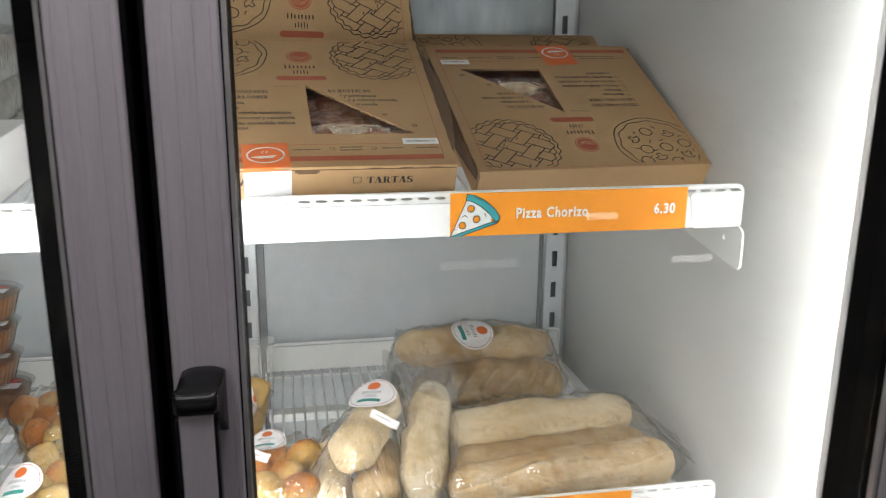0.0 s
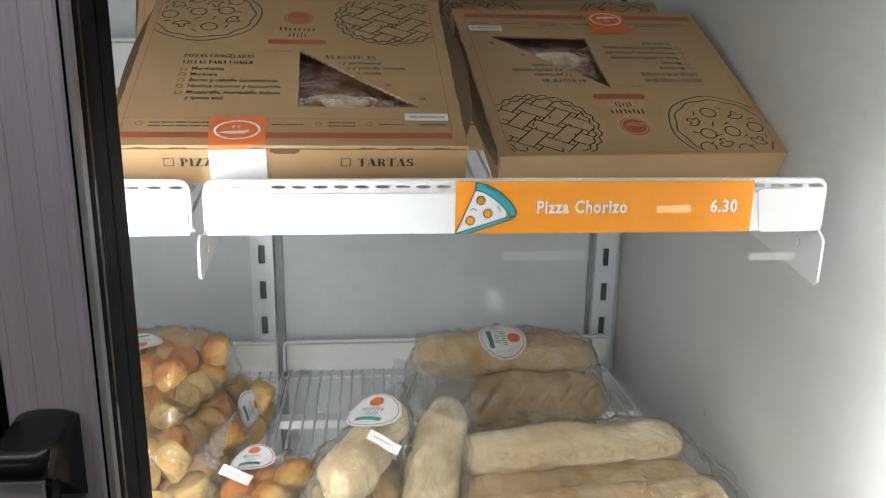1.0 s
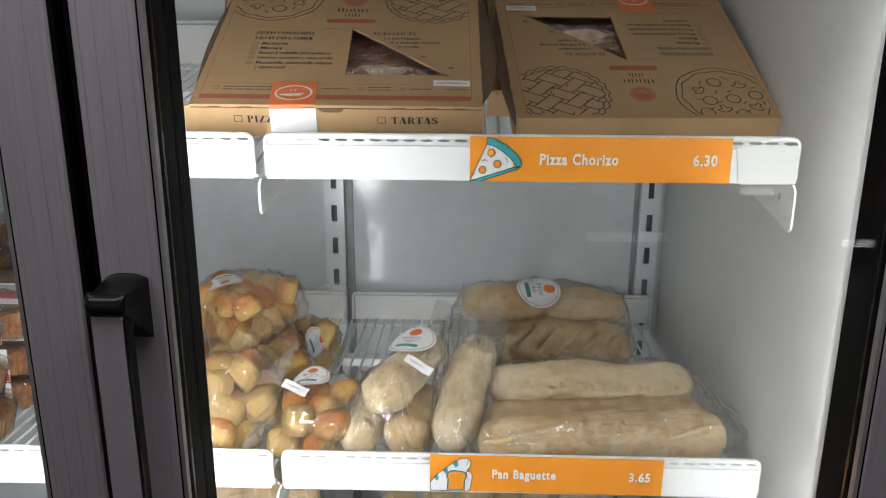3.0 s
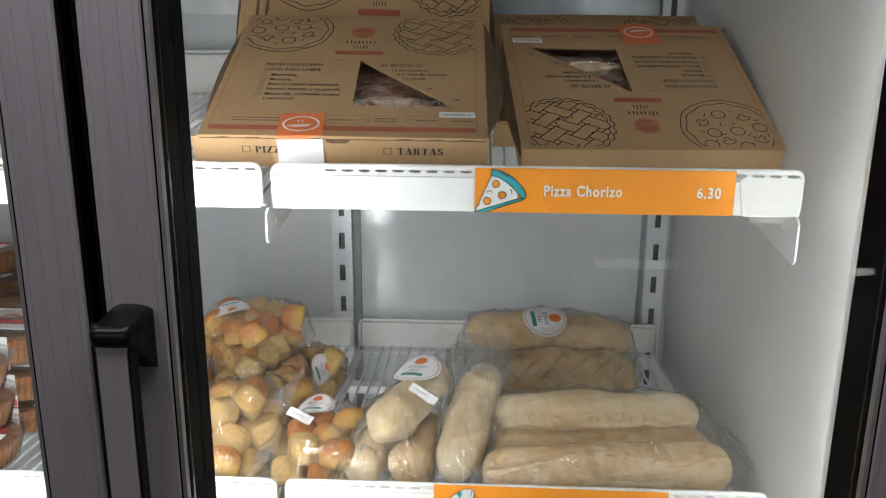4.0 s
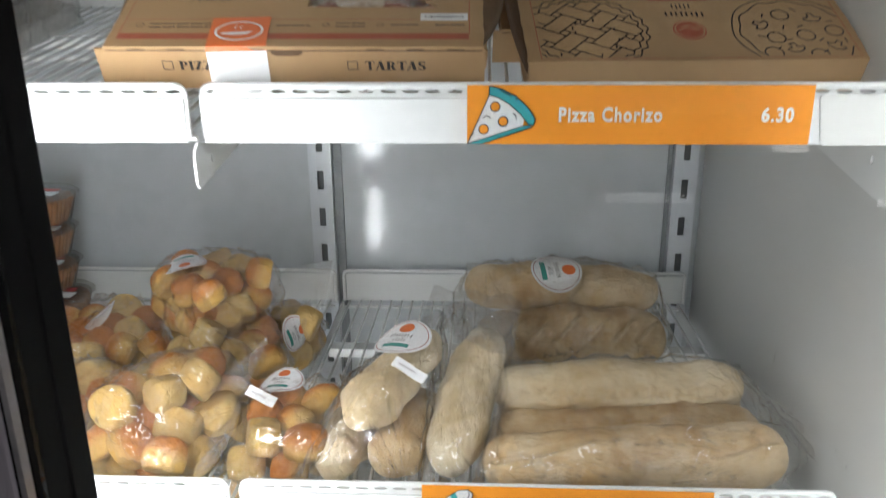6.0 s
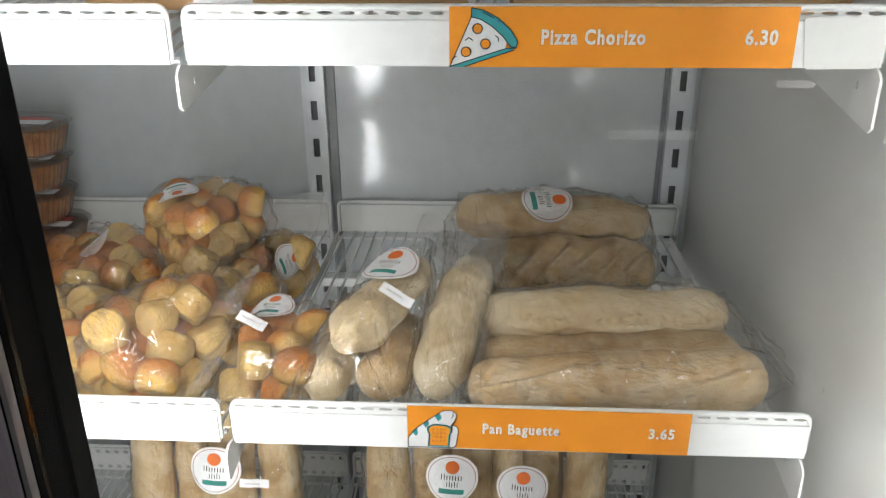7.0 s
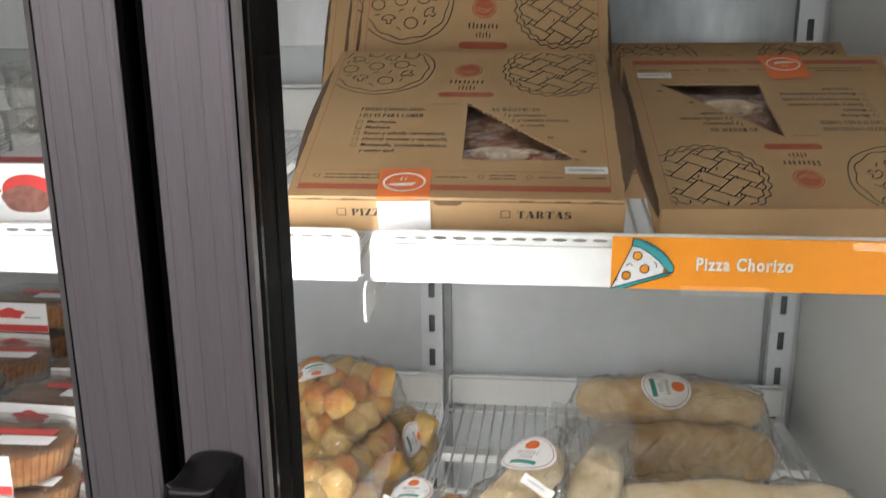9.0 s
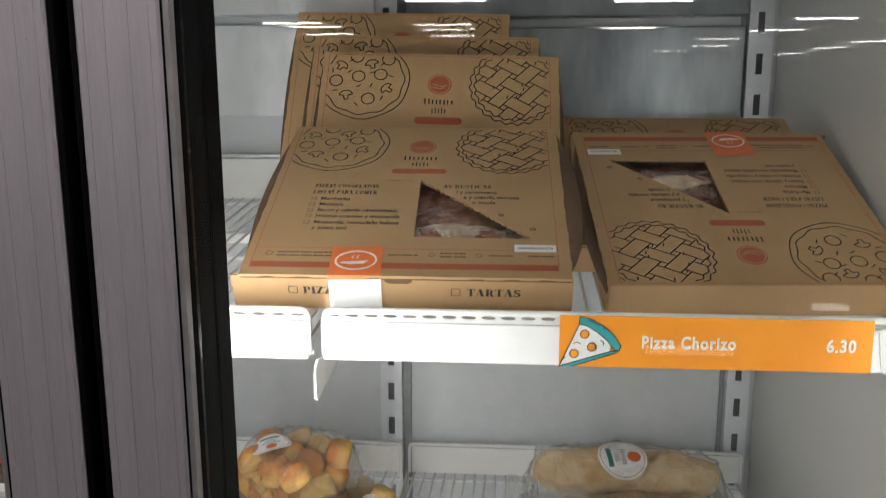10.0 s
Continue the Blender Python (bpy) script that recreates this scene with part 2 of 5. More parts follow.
TEAL = plain("teal_print", (0.035, 0.30, 0.33), (0.045, 0.34, 0.37), rough=0.4, scale=20.0)
TEAL_GREEN = plain("green_teal_print", (0.03, 0.24, 0.20), (0.04, 0.28, 0.24), rough=0.4, scale=20.0)
BLUE_BLACK = plain("dark_outline_print", (0.012, 0.02, 0.03), (0.02, 0.03, 0.04), rough=0.4, scale=20.0)
FILM = clear_film("bag_film", 0.11, 0.028, (0.985, 0.98, 0.97), rough=0.045, crumple=0.12, scale=60.0, boost=0.4, whiten=0.10)
FILM_SHEET = clear_film("loose_bag_film", 0.08, 0.13, (0.99, 0.985, 0.98), rough=0.10, crumple=1.0, scale=55.0, boost=0.4, whiten=0.15)
FILM_TIGHT = clear_film("box_window_film", 0.24, 0.012, (0.98, 0.98, 0.97), rough=0.10, crumple=1.0, scale=70.0, boost=0.5, whiten=0.06)
CHEESE = plain("melted_cream_topping", (0.42, 0.26, 0.17), (0.76, 0.62, 0.45), rough=0.4, scale=45.0, bump=0.3, bump_scale=150.0)
PALE_MEAT = plain("frosted_pale_contents", (0.42, 0.38, 0.34), (0.66, 0.62, 0.57), rough=0.5, scale=30.0, bump=0.2)
TUB = clear_film("clear_tub_plastic", 0.04, 0.018, (0.93, 0.92, 0.90), rough=0.06, crumple=0.3, scale=60.0, boost=0.6)
WHEAT = crust("baguette_crust", (0.56, 0.365, 0.165), (0.69, 0.49, 0.25), (0.80, 0.625, 0.38), scale=30.0, flour=0.3, relief=0.85)
BROWN_LOAF = crust("brown_loaf_crust", (0.47, 0.295, 0.125), (0.59, 0.41, 0.195), (0.70, 0.53, 0.29), scale=30.0, flour=0.2, relief=0.85)
PALE_ROLL = crust("pale_roll_crust", (0.70, 0.53, 0.29), (0.80, 0.65, 0.41), (0.88, 0.76, 0.54), scale=26.0, flour=0.4, relief=0.8)
BUN = crust("bun_crust", (0.54, 0.285, 0.06), (0.65, 0.40, 0.11), (0.73, 0.50, 0.17), scale=36.0, vary=0.2, rough=0.7, domed=(0.54, 0.20, 0.035), relief=0.8)
BUN_PALE = crust("bun_pale_crust", (0.52, 0.32, 0.095), (0.62, 0.42, 0.15), (0.71, 0.53, 0.225), scale=36.0, vary=0.2, rough=0.7, relief=0.8)
FILLING = crust("tart_filling", (0.20, 0.035, 0.018), (0.42, 0.13, 0.06), (0.74, 0.55, 0.34), scale=26.0, rough=0.3)
FLOURY = crust("floury_roll_crust", (0.56, 0.43, 0.24), (0.74, 0.61, 0.39), (0.86, 0.77, 0.58), scale=30.0, flour=0.7, relief=0.8)
CAKE = crust("brown_cake", (0.24, 0.08, 0.025), (0.42, 0.17, 0.05), (0.58, 0.30, 0.12), scale=50.0)
PATTY = plain("printed_patty", (0.16, 0.06, 0.05), (0.30, 0.14, 0.11), rough=0.5, scale=120.0)
RED_PRINT = plain("red_print", (0.55, 0.05, 0.05), (0.62, 0.07, 0.06), rough=0.4, scale=20.0)
STORE_FLOOR = plain("store_floor_tile", (0.030, 0.029, 0.028), (0.045, 0.043, 0.041), rough=0.4, scale=2.0)
STORE_WALL = plain("store_wall_paint", (0.022, 0.022, 0.023), (0.032, 0.032, 0.033), rough=0.8, scale=1.5)
STORE_CEILING = plain("store_ceiling_paint", (0.07, 0.07, 0.074), (0.09, 0.09, 0.094), rough=0.9, scale=1.5)
DARK_STEEL = plain("case_dark_steel", (0.012, 0.012, 0.014), (0.02, 0.02, 0.022), rough=0.4, scale=8.0)
LAMP_GLOW = glowing("fluorescent_diffuser", (1.0, 0.98, 0.95), 46.0)
# glow of the added strips, set by the streaks they leave in the glass
DIM_GLOW = glowing("dim_streak_glow", (1.0, 0.97, 0.92), 1.8)
STRIP_GLOW = glowing("streak_glow", (1.0, 0.97, 0.92), 7.0)


# ---- mesh helpers ----
def part(name, bm, material, parent=None, label="", m=None, smooth=False):
    """A bmesh or a finished mesh as one mesh object under a thing."""
    if isinstance(bm, bmesh.types.BMesh):
        me = bpy.data.meshes.new(name)
        bmesh.ops.recalc_face_normals(bm, faces=bm.faces)
        bm.to_mesh(me)
        bm.free()
    else:
        me = bm
    if not me.materials:
        for x in material if isinstance(material, (list, tuple)) else [material]:
            me.materials.append(x)
    if smooth:
        for p in me.polygons:
            p.use_smooth = True
    ob = new(name, me)
    if parent is not None:
        ob.parent = parent
    if m is not None:
        ob.matrix_basis = m
    if label:
        ob["label"] = label
    return ob


def thing(name, m=None, label="", category="", group="", kind=""):
    ob = new(name)
    ob.empty_display_size = 0.05
    if m is not None:
        ob.matrix_basis = m
    return tagged(ob, label, category, group, kind)


def box_bm(x0, x1, y0, y1, z0, z1, bevel=0.0, bm=None, seg=2):
    own = bm is None
    bm = bmesh.new() if own else bm
    made = bmesh.ops.create_cube(bm, size=1.0, matrix=Matrix.Translation(((x0 + x1) / 2, (y0 + y1) / 2, (z0 + z1) / 2)) @ Matrix.Diagonal((x1 - x0, y1 - y0, z1 - z0, 1)))
    if bevel:
        es = list({e for v in made["verts"] for e in v.link_edges})
        bmesh.ops.bevel(bm, geom=es, offset=bevel, segments=seg, affect="EDGES", profile=0.5)
    return bm


def tube_bm(points, r, n=8, bm=None):
    """A round wire along a list of points."""
    bm = bmesh.new() if bm is None else bm
    pts = [Vector(p) for p in points]
    rings = []
    up = Vector((0.123, 0.31, 0.94)).normalized()
    for i, p in enumerate(pts):
        d = (pts[min(i + 1, len(pts) - 1)] - pts[max(i - 1, 0)]).normalized()
        a = d.cross(up).normalized()
        b = d.cross(a).normalized()
        rings.append([bm.verts.new(p + a * r * math.cos(2 * math.pi * k / n) + b * r * math.sin(2 * math.pi * k / n)) for k in range(n)])
    for r0, r1 in zip(rings, rings[1:]):
        for k in range(n):
            bm.faces.new((r0[k], r0[(k + 1) % n], r1[(k + 1) % n], r1[k]))
    bm.faces.new(rings[0])
    bm.faces.new(rings[-1][::-1])
    return bm


def plate_bm(outline, holes=(), thick=0.002, bm=None):
    """A flat plate in the xy plane with its top at z = 0, with holes cut through."""
    own = bmesh.new() if bm is None else bm
    edges = []
    for loop in (outline, *holes):
        vs = [own.verts.new((x, y, 0)) for x, y in loop]
        edges += [own.edges.new((vs[i], vs[(i + 1) % len(vs)])) for i in range(len(vs))]
    faces = [f for f in bmesh.ops.triangle_fill(own, use_beauty=True, use_dissolve=False, edges=edges)["geom"] if isinstance(f, bmesh.types.BMFace)]
    if thick:
        up = bmesh.ops.extrude_face_region(own, geom=faces)
        bmesh.ops.translate(own, vec=(0, 0, -thick), verts=[g for g in up["geom"] if isinstance(g, bmesh.types.BMVert)])
    return own


def strokes_bm(lines, width, z=0.0, clip=None, bm=None):
    """Printed lines: flat ribbons along polylines in the xy plane."""
    bm = bmesh.new() if bm is None else bm
    for pts in lines:
        for (x0, y0), (x1, y1) in zip(pts, pts[1:]):
            if clip and not all(clip[0] <= x <= clip[1] and clip[2] <= y <= clip[3] for x, y in ((x0, y0), (x1, y1))):
                continue
            d = Vector((x1 - x0, y1 - y0))
            if d.length < 1e-7:
                continue
            d.normalize()
            n = Vector((-d.y, d.x)) * width / 2
            e = d * width * 0.3
            quad = [(x0 - e.x + n.x, y0 - e.y + n.y), (x0 - e.x - n.x, y0 - e.y - n.y), (x1 + e.x - n.x, y1 + e.y - n.y), (x1 + e.x + n.x, y1 + e.y + n.y)]
            bm.faces.new([bm.verts.new((x, y, z)) for x, y in quad])
    return bm


def fill_bm(loops, z=0.0, bm=None):
    bm = bmesh.new() if bm is None else bm
    for loop in loops:
        bm.faces.new([bm.verts.new((x, y, z)) for x, y in loop])
    return bm


def rect(x0, x1, y0, y1):
    return [(x0, y0), (x1, y0), (x1, y1), (x0, y1)]


def ring(cx, cy, rx, ry=None, n=32, wob=0.0, k=9, a0=0.0, a1=2 * math.pi, ph=0.0):
    ry = rx if ry is None else ry
    out = []
    for i in range(n + 1):
        a = a0 + (a1 - a0) * i / n
        f = 1 + wob * math.sin(k * a + ph)
        out.append((cx + rx * f * math.cos(a), cy + ry * f * math.sin(a)))
    return out


TEXTS = {}


def text_mesh(body, size, bold=0.0, align="LEFT", squeeze=1.0, space=1.0):
    key = (body, size, bold, align, squeeze, space)
    if key not in TEXTS:
        cu = bpy.data.curves.new("writing", "FONT")
        cu.body, cu.size, cu.offset, cu.align_x, cu.resolution_u, cu.extrude, cu.space_character = body, size, bold, align, 3, 0.0, space
        ob = bpy.data.objects.new("writing", cu)
        scene.collection.objects.link(ob)
        dg = bpy.context.evaluated_depsgraph_get()
        me = bpy.data.meshes.new_from_object(ob.evaluated_get(dg))
        bpy.data.objects.remove(ob)
        bpy.data.curves.remove(cu)
        me.transform(Matrix.Diagonal((squeeze, 1, 1, 1)))
        me.materials.clear()
        TEXTS[key] = me
    return TEXTS[key].copy()


def add_text(bm, body, size, x, y, z=0.0, bold=0.0, squeeze=1.0, align="LEFT", space=1.0):
    me = text_mesh(body, size, bold, align, squeeze, space)
    me.transform(Matrix.Translation((x, y, z)))
    bm.from_mesh(me)
    bpy.data.meshes.remove(me)


def serif_glyph(ch):
    """A fat-faced serif capital as flat pieces in units of its height, with its advance."""
    out = []

    def box(x0, x1, y0, y1):
        out.append(rect(x0, x1, y0, y1))

    def stem(x, w=0.27, y0=0.0, y1=1.0):
        box(x, x + w, y0, y1)
        for y in ((0.0, 0.07), (0.93, 1.0)):
            box(x - 0.09, x + w + 0.09, *y)

    def slant(x0, x1, w, y0=0.0, y1=1.0):
        out.append([(x0, y0), (x0 + w, y0), (x1 + w, y1), (x1, y1)])

    def band(cx, cy, rx, ry, a0, a1, thick, thin=0.06):
        n = 14
        pts = []
        for i in range(n + 1):
            a = radians(a0 + (a1 - a0) * i / n)
            c, s_ = math.cos(a), math.sin(a)
            pts.append(((cx + rx * c, cy + ry * s_), (cx + (rx - thick) * c, cy + (ry - thin) * s_)))
        for p, q in zip(pts, pts[1:]):
            out.append([p[0], q[0], q[1], p[1]])

    def drop(x, y, dx, dy):
        out.append([(x, y), (x + dx, y), (x, y + dy)])

    adv = 0.95
    if ch == "T":
        stem(0.30)
        box(0, 0.87, 0.93, 1.0)
        drop(0, 0.94, 0.1, -0.26), drop(0.87, 0.94, -0.1, -0.26)
    elif ch == "A":
        slant(0.04, 0.40, 0.07), slant(0.56, 0.29, 0.31)
        box(0.14, 0.62, 0.27, 0.33), box(-0.05, 0.22, 0, 0.06), box(0.47, 0.97, 0, 0.06)
        adv = 1.0
    elif ch in "RP":
        stem(0.09)
        band(0.42, 0.735, 0.38, 0.265, -90, 90, 0.25)
        box(0.3, 0.43, 0.47, 0.53), box(0.3, 0.43, 0.94, 1.0)
        adv = 0.86
        if ch == "R":
            slant(0.60, 0.40, 0.28, 0.0, 0.5)
            box(0.6, 0.99, 0, 0.06)
            adv = 1.02
    elif ch == "I":
        stem(0.12)
        adv = 0.55
    elif ch == "Z":
        box(0.03, 0.78, 0.93, 1.0), box(0, 0.78, 0, 0.07), slant(0, 0.48, 0.30)
        drop(0.03, 0.94, 0.12, -0.26), drop(0.78, 0.06, -0.12, 0.28)
        adv = 0.86
    elif ch == "S":
        band(0.36, 0.72, 0.36, 0.28, 30, 240, 0.25, 0.09), band(0.36, 0.28, 0.38, 0.28, -150, 60, 0.25, 0.09)
        slant(0.36, 0.08, 0.32, 0.38, 0.62)
        box(0.60, 0.66, 0.68, 1.0), box(0.03, 0.09, 0.0, 0.32)
        adv = 0.80
    elif ch in "CGO":
        band(0.47, 0.5, 0.45, 0.5, 0 if ch == "O" else 45, 360 if ch == "O" else 320, 0.27, 0.05)
        if ch != "O":
            box(0.77, 0.83, 0.64, 0.98)
        if ch == "G":
            box(0.58, 0.84, 0.06, 0.44), box(0.50, 0.94, 0.40, 0.46)
        adv = 1.0
    elif ch == "D":
        stem(0.09)
        band(0.42, 0.5, 0.50, 0.5, -90, 90, 0.28, 0.06)
        box(0.3, 0.43, 0, 0.06), box(0.3, 0.43, 0.94, 1.0)
        adv = 1.02
    elif ch in "EL":
        stem(0.09)
        box(0.3, 0.78, 0, 0.06)
        drop(0.78, 0.05, -0.12, 0.28)
        if ch == "E":
            box(0.3, 0.74, 0.94, 1.0), box(0.3, 0.55, 0.47, 0.53), box(0.52, 0.57, 0.36, 0.64)
            drop(0.74, 0.95, -0.12, -0.26)
        adv = 0.86
    elif ch == "N":
        box(0.16, 0.22, 0, 1), box(0.80, 0.86, 0, 1), slant(0.58, 0.08, 0.29)
        box(0.06, 0.32, 0, 0.06), box(0.70, 0.96, 0.94, 1.0)
        adv = 1.05
    elif ch == "M":
        box(0.14, 0.20, 0, 1), stem(0.80), slant(0.42, 0.08, 0.29), slant(0.52, 0.80, 0.07)
        box(0.04, 0.30, 0, 0.06)
        adv = 1.28
    elif ch == "U":
        box(0.12, 0.38, 0.3, 1), box(0.74, 0.80, 0.3, 1), band(0.46, 0.32, 0.34, 0.32, 180, 360, 0.22, 0.07)
        box(0.02, 0.48, 0.94, 1.0), box(0.64, 0.90, 0.94, 1.0)
    else:
        adv = 0.45
    return out, adv


def add_serif(bm, body, height, x, y, z=0.0, squeeze=1.0):
    for ch in body:
        pieces, adv = serif_glyph(ch)
        for p in pieces:
            bm.faces.new([bm.verts.new((x + px * height * squeeze, y + py * height, z)) for px, py in p])
        x += (adv + 0.01) * height * squeeze


# ---- the store round the cabinet ----
def structure(name, bm, mat, label="", category=""):
    return tagged(part(name, bm, mat), label, category, kind="structure")


structure("floor", box_bm(-16, 16, -48, 2.2, -0.1, 0.0), STORE_FLOOR, "dark grey polished store floor", "floor")
structure("ceiling", box_bm(-16, 16, -48, 2.2, 3.1, 3.2), STORE_CEILING, "grey painted store ceiling", "ceiling")
structure("wall_south", box_bm(-16, 16, -48.2, -48, 0, 3.2), STORE_WALL, "dark grey painted store wall", "wall")
structure("wall_north", box_bm(-16, 16, 2.2, 2.4, 0, 3.2), STORE_WALL, "dark grey painted store wall", "wall")
structure("wall_west", box_bm(-16.2, -16, -48.2, 2.4, 0, 3.2), STORE_WALL, "dark grey painted store wall", "wall")
structure("wall_east", box_bm(16, 16.2, -48.2, 2.4, 0, 3.2), STORE_WALL, "dark grey painted store wall", "wall")


def ceiling_light(x, y):
    t = thing("ceiling_light", pose(x, y, 3.1), "white fluorescent ceiling light hanging under the store ceiling", "ceiling light", "store ceiling lights")
    part("housing", box_bm(-0.78, 0.78, -0.11, 0.11, -0.05, -0.001, 0.008), STRIP_WHITE, t)
    part("diffuser", box_bm(-0.72, 0.72, -0.09, 0.09, -0.085, -0.052, 0.006), LAMP_GLOW, t)
    return t


lamp0 = ceiling_light(-5.35, -20.3)
for x, y in ((-5.1, -21.8), (-5.4, -25.2), (-1.7, -21.4), (-1.7, -23.5), (-1.8, -26.4), (3.2, -23.3), (7.1, -29.8), (7.4, -41.0), (2.7, -15.4), (7.4, -20.3), (7.6, -24.9), (13.6, -38.0), (13.0, -32.4), (14.2, -46.0),
             (8.0, -35.4), (-1.1, -14.9), (-2.4, -9.5), (2.4, -9.5), (-2.4, -4.0), (2.4, -4.0)):
    copy_thing(lamp0, pose(x, y, 3.1))
# unseen fill lamp without a fixture, added to light the door frame from above
area_lamp("ceiling_lamp_light", pose(-0.1, 0.30, 2.25), 2.4, 0.3, FILL_WATTS, (1.0, 0.97, 0.96))

# unseen block and post across the aisle, added so their strips streak the door glass
case = thing("display_island", pose(1.6, -3.6, 0), "unseen dark block with glowing strips added for streaks in the door glass", "display case")
part("body", box_bm(-1.4, 1.6, -0.6, 0.18, 0.0, 0.6, 0.02), DARK_STEEL, case)
part("glow_strip", box_bm(-0.70, -0.24, 0.181, 0.2, 0.135, 0.185, 0.004), DIM_GLOW, case)
part("glow_strip", box_bm(0.72, 0.98, 0.181, 0.2, 0.12, 0.16, 0.004), STRIP_GLOW, case)
stand = thing("display_stand", pose(1.545, -2.7, 0), "unseen dark post with a glowing strip added for a streak in the door glass", "display stand")
part("body", box_bm(-0.12, 0.12, -0.15, 0.08, 0.0, 0.66, 0.01), DARK_STEEL, stand)
part("glow_strip", box_bm(-0.075, 0.075, 0.081, 0.1, 0.60, 0.63, 0.003), STRIP_GLOW, stand)

# ---- cabinet body ----
X0, X1, YF, YB, ZT = -1.34, 0.637, 0.663, 1.69, 1.90
cab = thing("refrigerated_cabinet", pose(0, 0, 0), "white lined upright refrigerated cabinet with glass doors", "refrigerator")
part("back_panel", box_bm(X0, X1, YB, YB + 0.05, 0.1, ZT), BACK_WALL, cab, "glossy grey white liner")
part("side_panel", box_bm(X1, X1 + 0.05, YF, YB + 0.05, 0.0, ZT, 0.003), WHITE_WALL, cab, "scuffed white liner")
part("side_panel", box_bm(X0 - 0.05, X0, YF, YB + 0.05, 0.0, ZT, 0.003), WHITE_WALL, cab)
part("top_panel", box_bm(X0 - 0.05, X1 + 0.05, YF - 0.07, YB + 0.05, ZT, ZT + 0.12, 0.004), WHITE_WALL, cab)
part("base_panel", box_bm(X0, X1, YF, YB, 0.0, 0.1), WHITE_WALL, cab)
for x0, x1 in ((-0.121, 0.0185), (0.5435, 0.69), (-0.80, -0.68), (-1.4, -1.28)):
    part("mullion", box_bm(x0, x1, 0.631, 0.661, 0.0, ZT, 0.004), BLACK_RUBBER, cab, "black gasket faced mullion")
# sheet metal air duct on the back wall behind the top shelf
part("air_duct", box_bm(X0 + 0.02, -0.34 + 0.32, 1.668, 1.689, 1.5, 1.66, 0.003), GALV, cab, "bare galvanised sheet")
# right-hand ducts: the weaker light there is put into their darker colour
part("air_duct", box_bm(0.004, 0.578, 1.668, 1.689, 1.495, 1.652, 0.003), SHADED_GALV, cab, "galvanised sheet coloured darker for shade")
part("air_duct", box_bm(0.004, 0.578, 1.655, 1.689, 1.668, 1.89, 0.003), SHADED_GALV, cab, "galvanised sheet coloured darker for shade")
part("air_duct", box_bm(X0 + 0.02, -0.05, 1.655, 1.689, 1.675, 1.89, 0.003), GALV, cab, "bare galvanised sheet")

# vertical light tubes behind the mullions
for (x, aim), watts in zip(((-0.085, 19), (0.554, -74), (-0.72, 0)), TUBE_WATTS):
    part("light_housing", box_bm(x - 0.009, x + 0.014, 0.662, 0.672, 0.2, 1.66 if x > 0.5 else 1.64, 0.003), STRIP_WHITE, cab)
    low, top = (0.50, 1.64) if x > 0.5 else (0.58, 1.50)
    area_lamp("cabinet_tube", pose(x, 0.678, (low + top) / 2, 90, 0, aim), 0.024, top - low, watts, (0.98, 0.99, 1.0))


# ---- shelf uprights with slots ----
def slotted_upright(x, w, side):
    t = thing("shelf_upright", pose(x, 0, 0), "grey slotted steel shelf upright on the back wall", "shelf upright", "shelf uprights")
    bm = bmesh.new()
    slot, pitch, sz = 0.0115, 0.068, 0.0345
    box_bm(-w / 2, -slot / 2, 1.668, 1.6712, 0.12, 1.89, bm=bm)
    box_bm(slot / 2, w / 2, 1.668, 1.6712, 0.12, 1.89, bm=bm)
    z = (0.909 if x > 0.5 else 0.922) - 11 * pitch
    prev = 0.12
    while z + sz / 2 < 1.89:
        box_bm(-slot / 2, slot / 2, 1.668, 1.6712, prev, z - sz / 2, bm=bm)
        prev = z + sz / 2
        z += pitch
    box_bm(-slot / 2, slot / 2, 1.668, 1.6712, prev, 1.89, bm=bm)
    part("face", bm, UPRIGHT_MAT, t)
    # solid sheet; its dark colour stands for the shaded hollow
    part("back", box_bm(-w / 2 + 0.002, w / 2 - 0.002, 1.684, 1.6885, 0.12, 1.89), SLOT_SHADE, t, "grey sheet coloured as the shade behind the slots")
    for s in (-1, 1):
        part("flange", box_bm(s * w / 2 - 0.0015, s * w / 2 + 0.0015, 1.668, 1.689, 0.12, 1.89), UPRIGHT_MAT, t)
    if side:
        lo, hi = (w / 2 + 0.002, w / 2 + 0.0175) if side > 0 else (-w / 2 - 0.010, -w / 2 - 0.002)
        part("seam", box_bm(lo, hi, 1.684, 1.6895, 0.12, 1.89, 0.001), GROOVE, t, "dull grey sealed joint")
    return t


for x, side in ((-0.032, 1), (0.602, -1), (-0.664, 1), (-1.296, 1)):
    slotted_upright(x, 0.037, side)


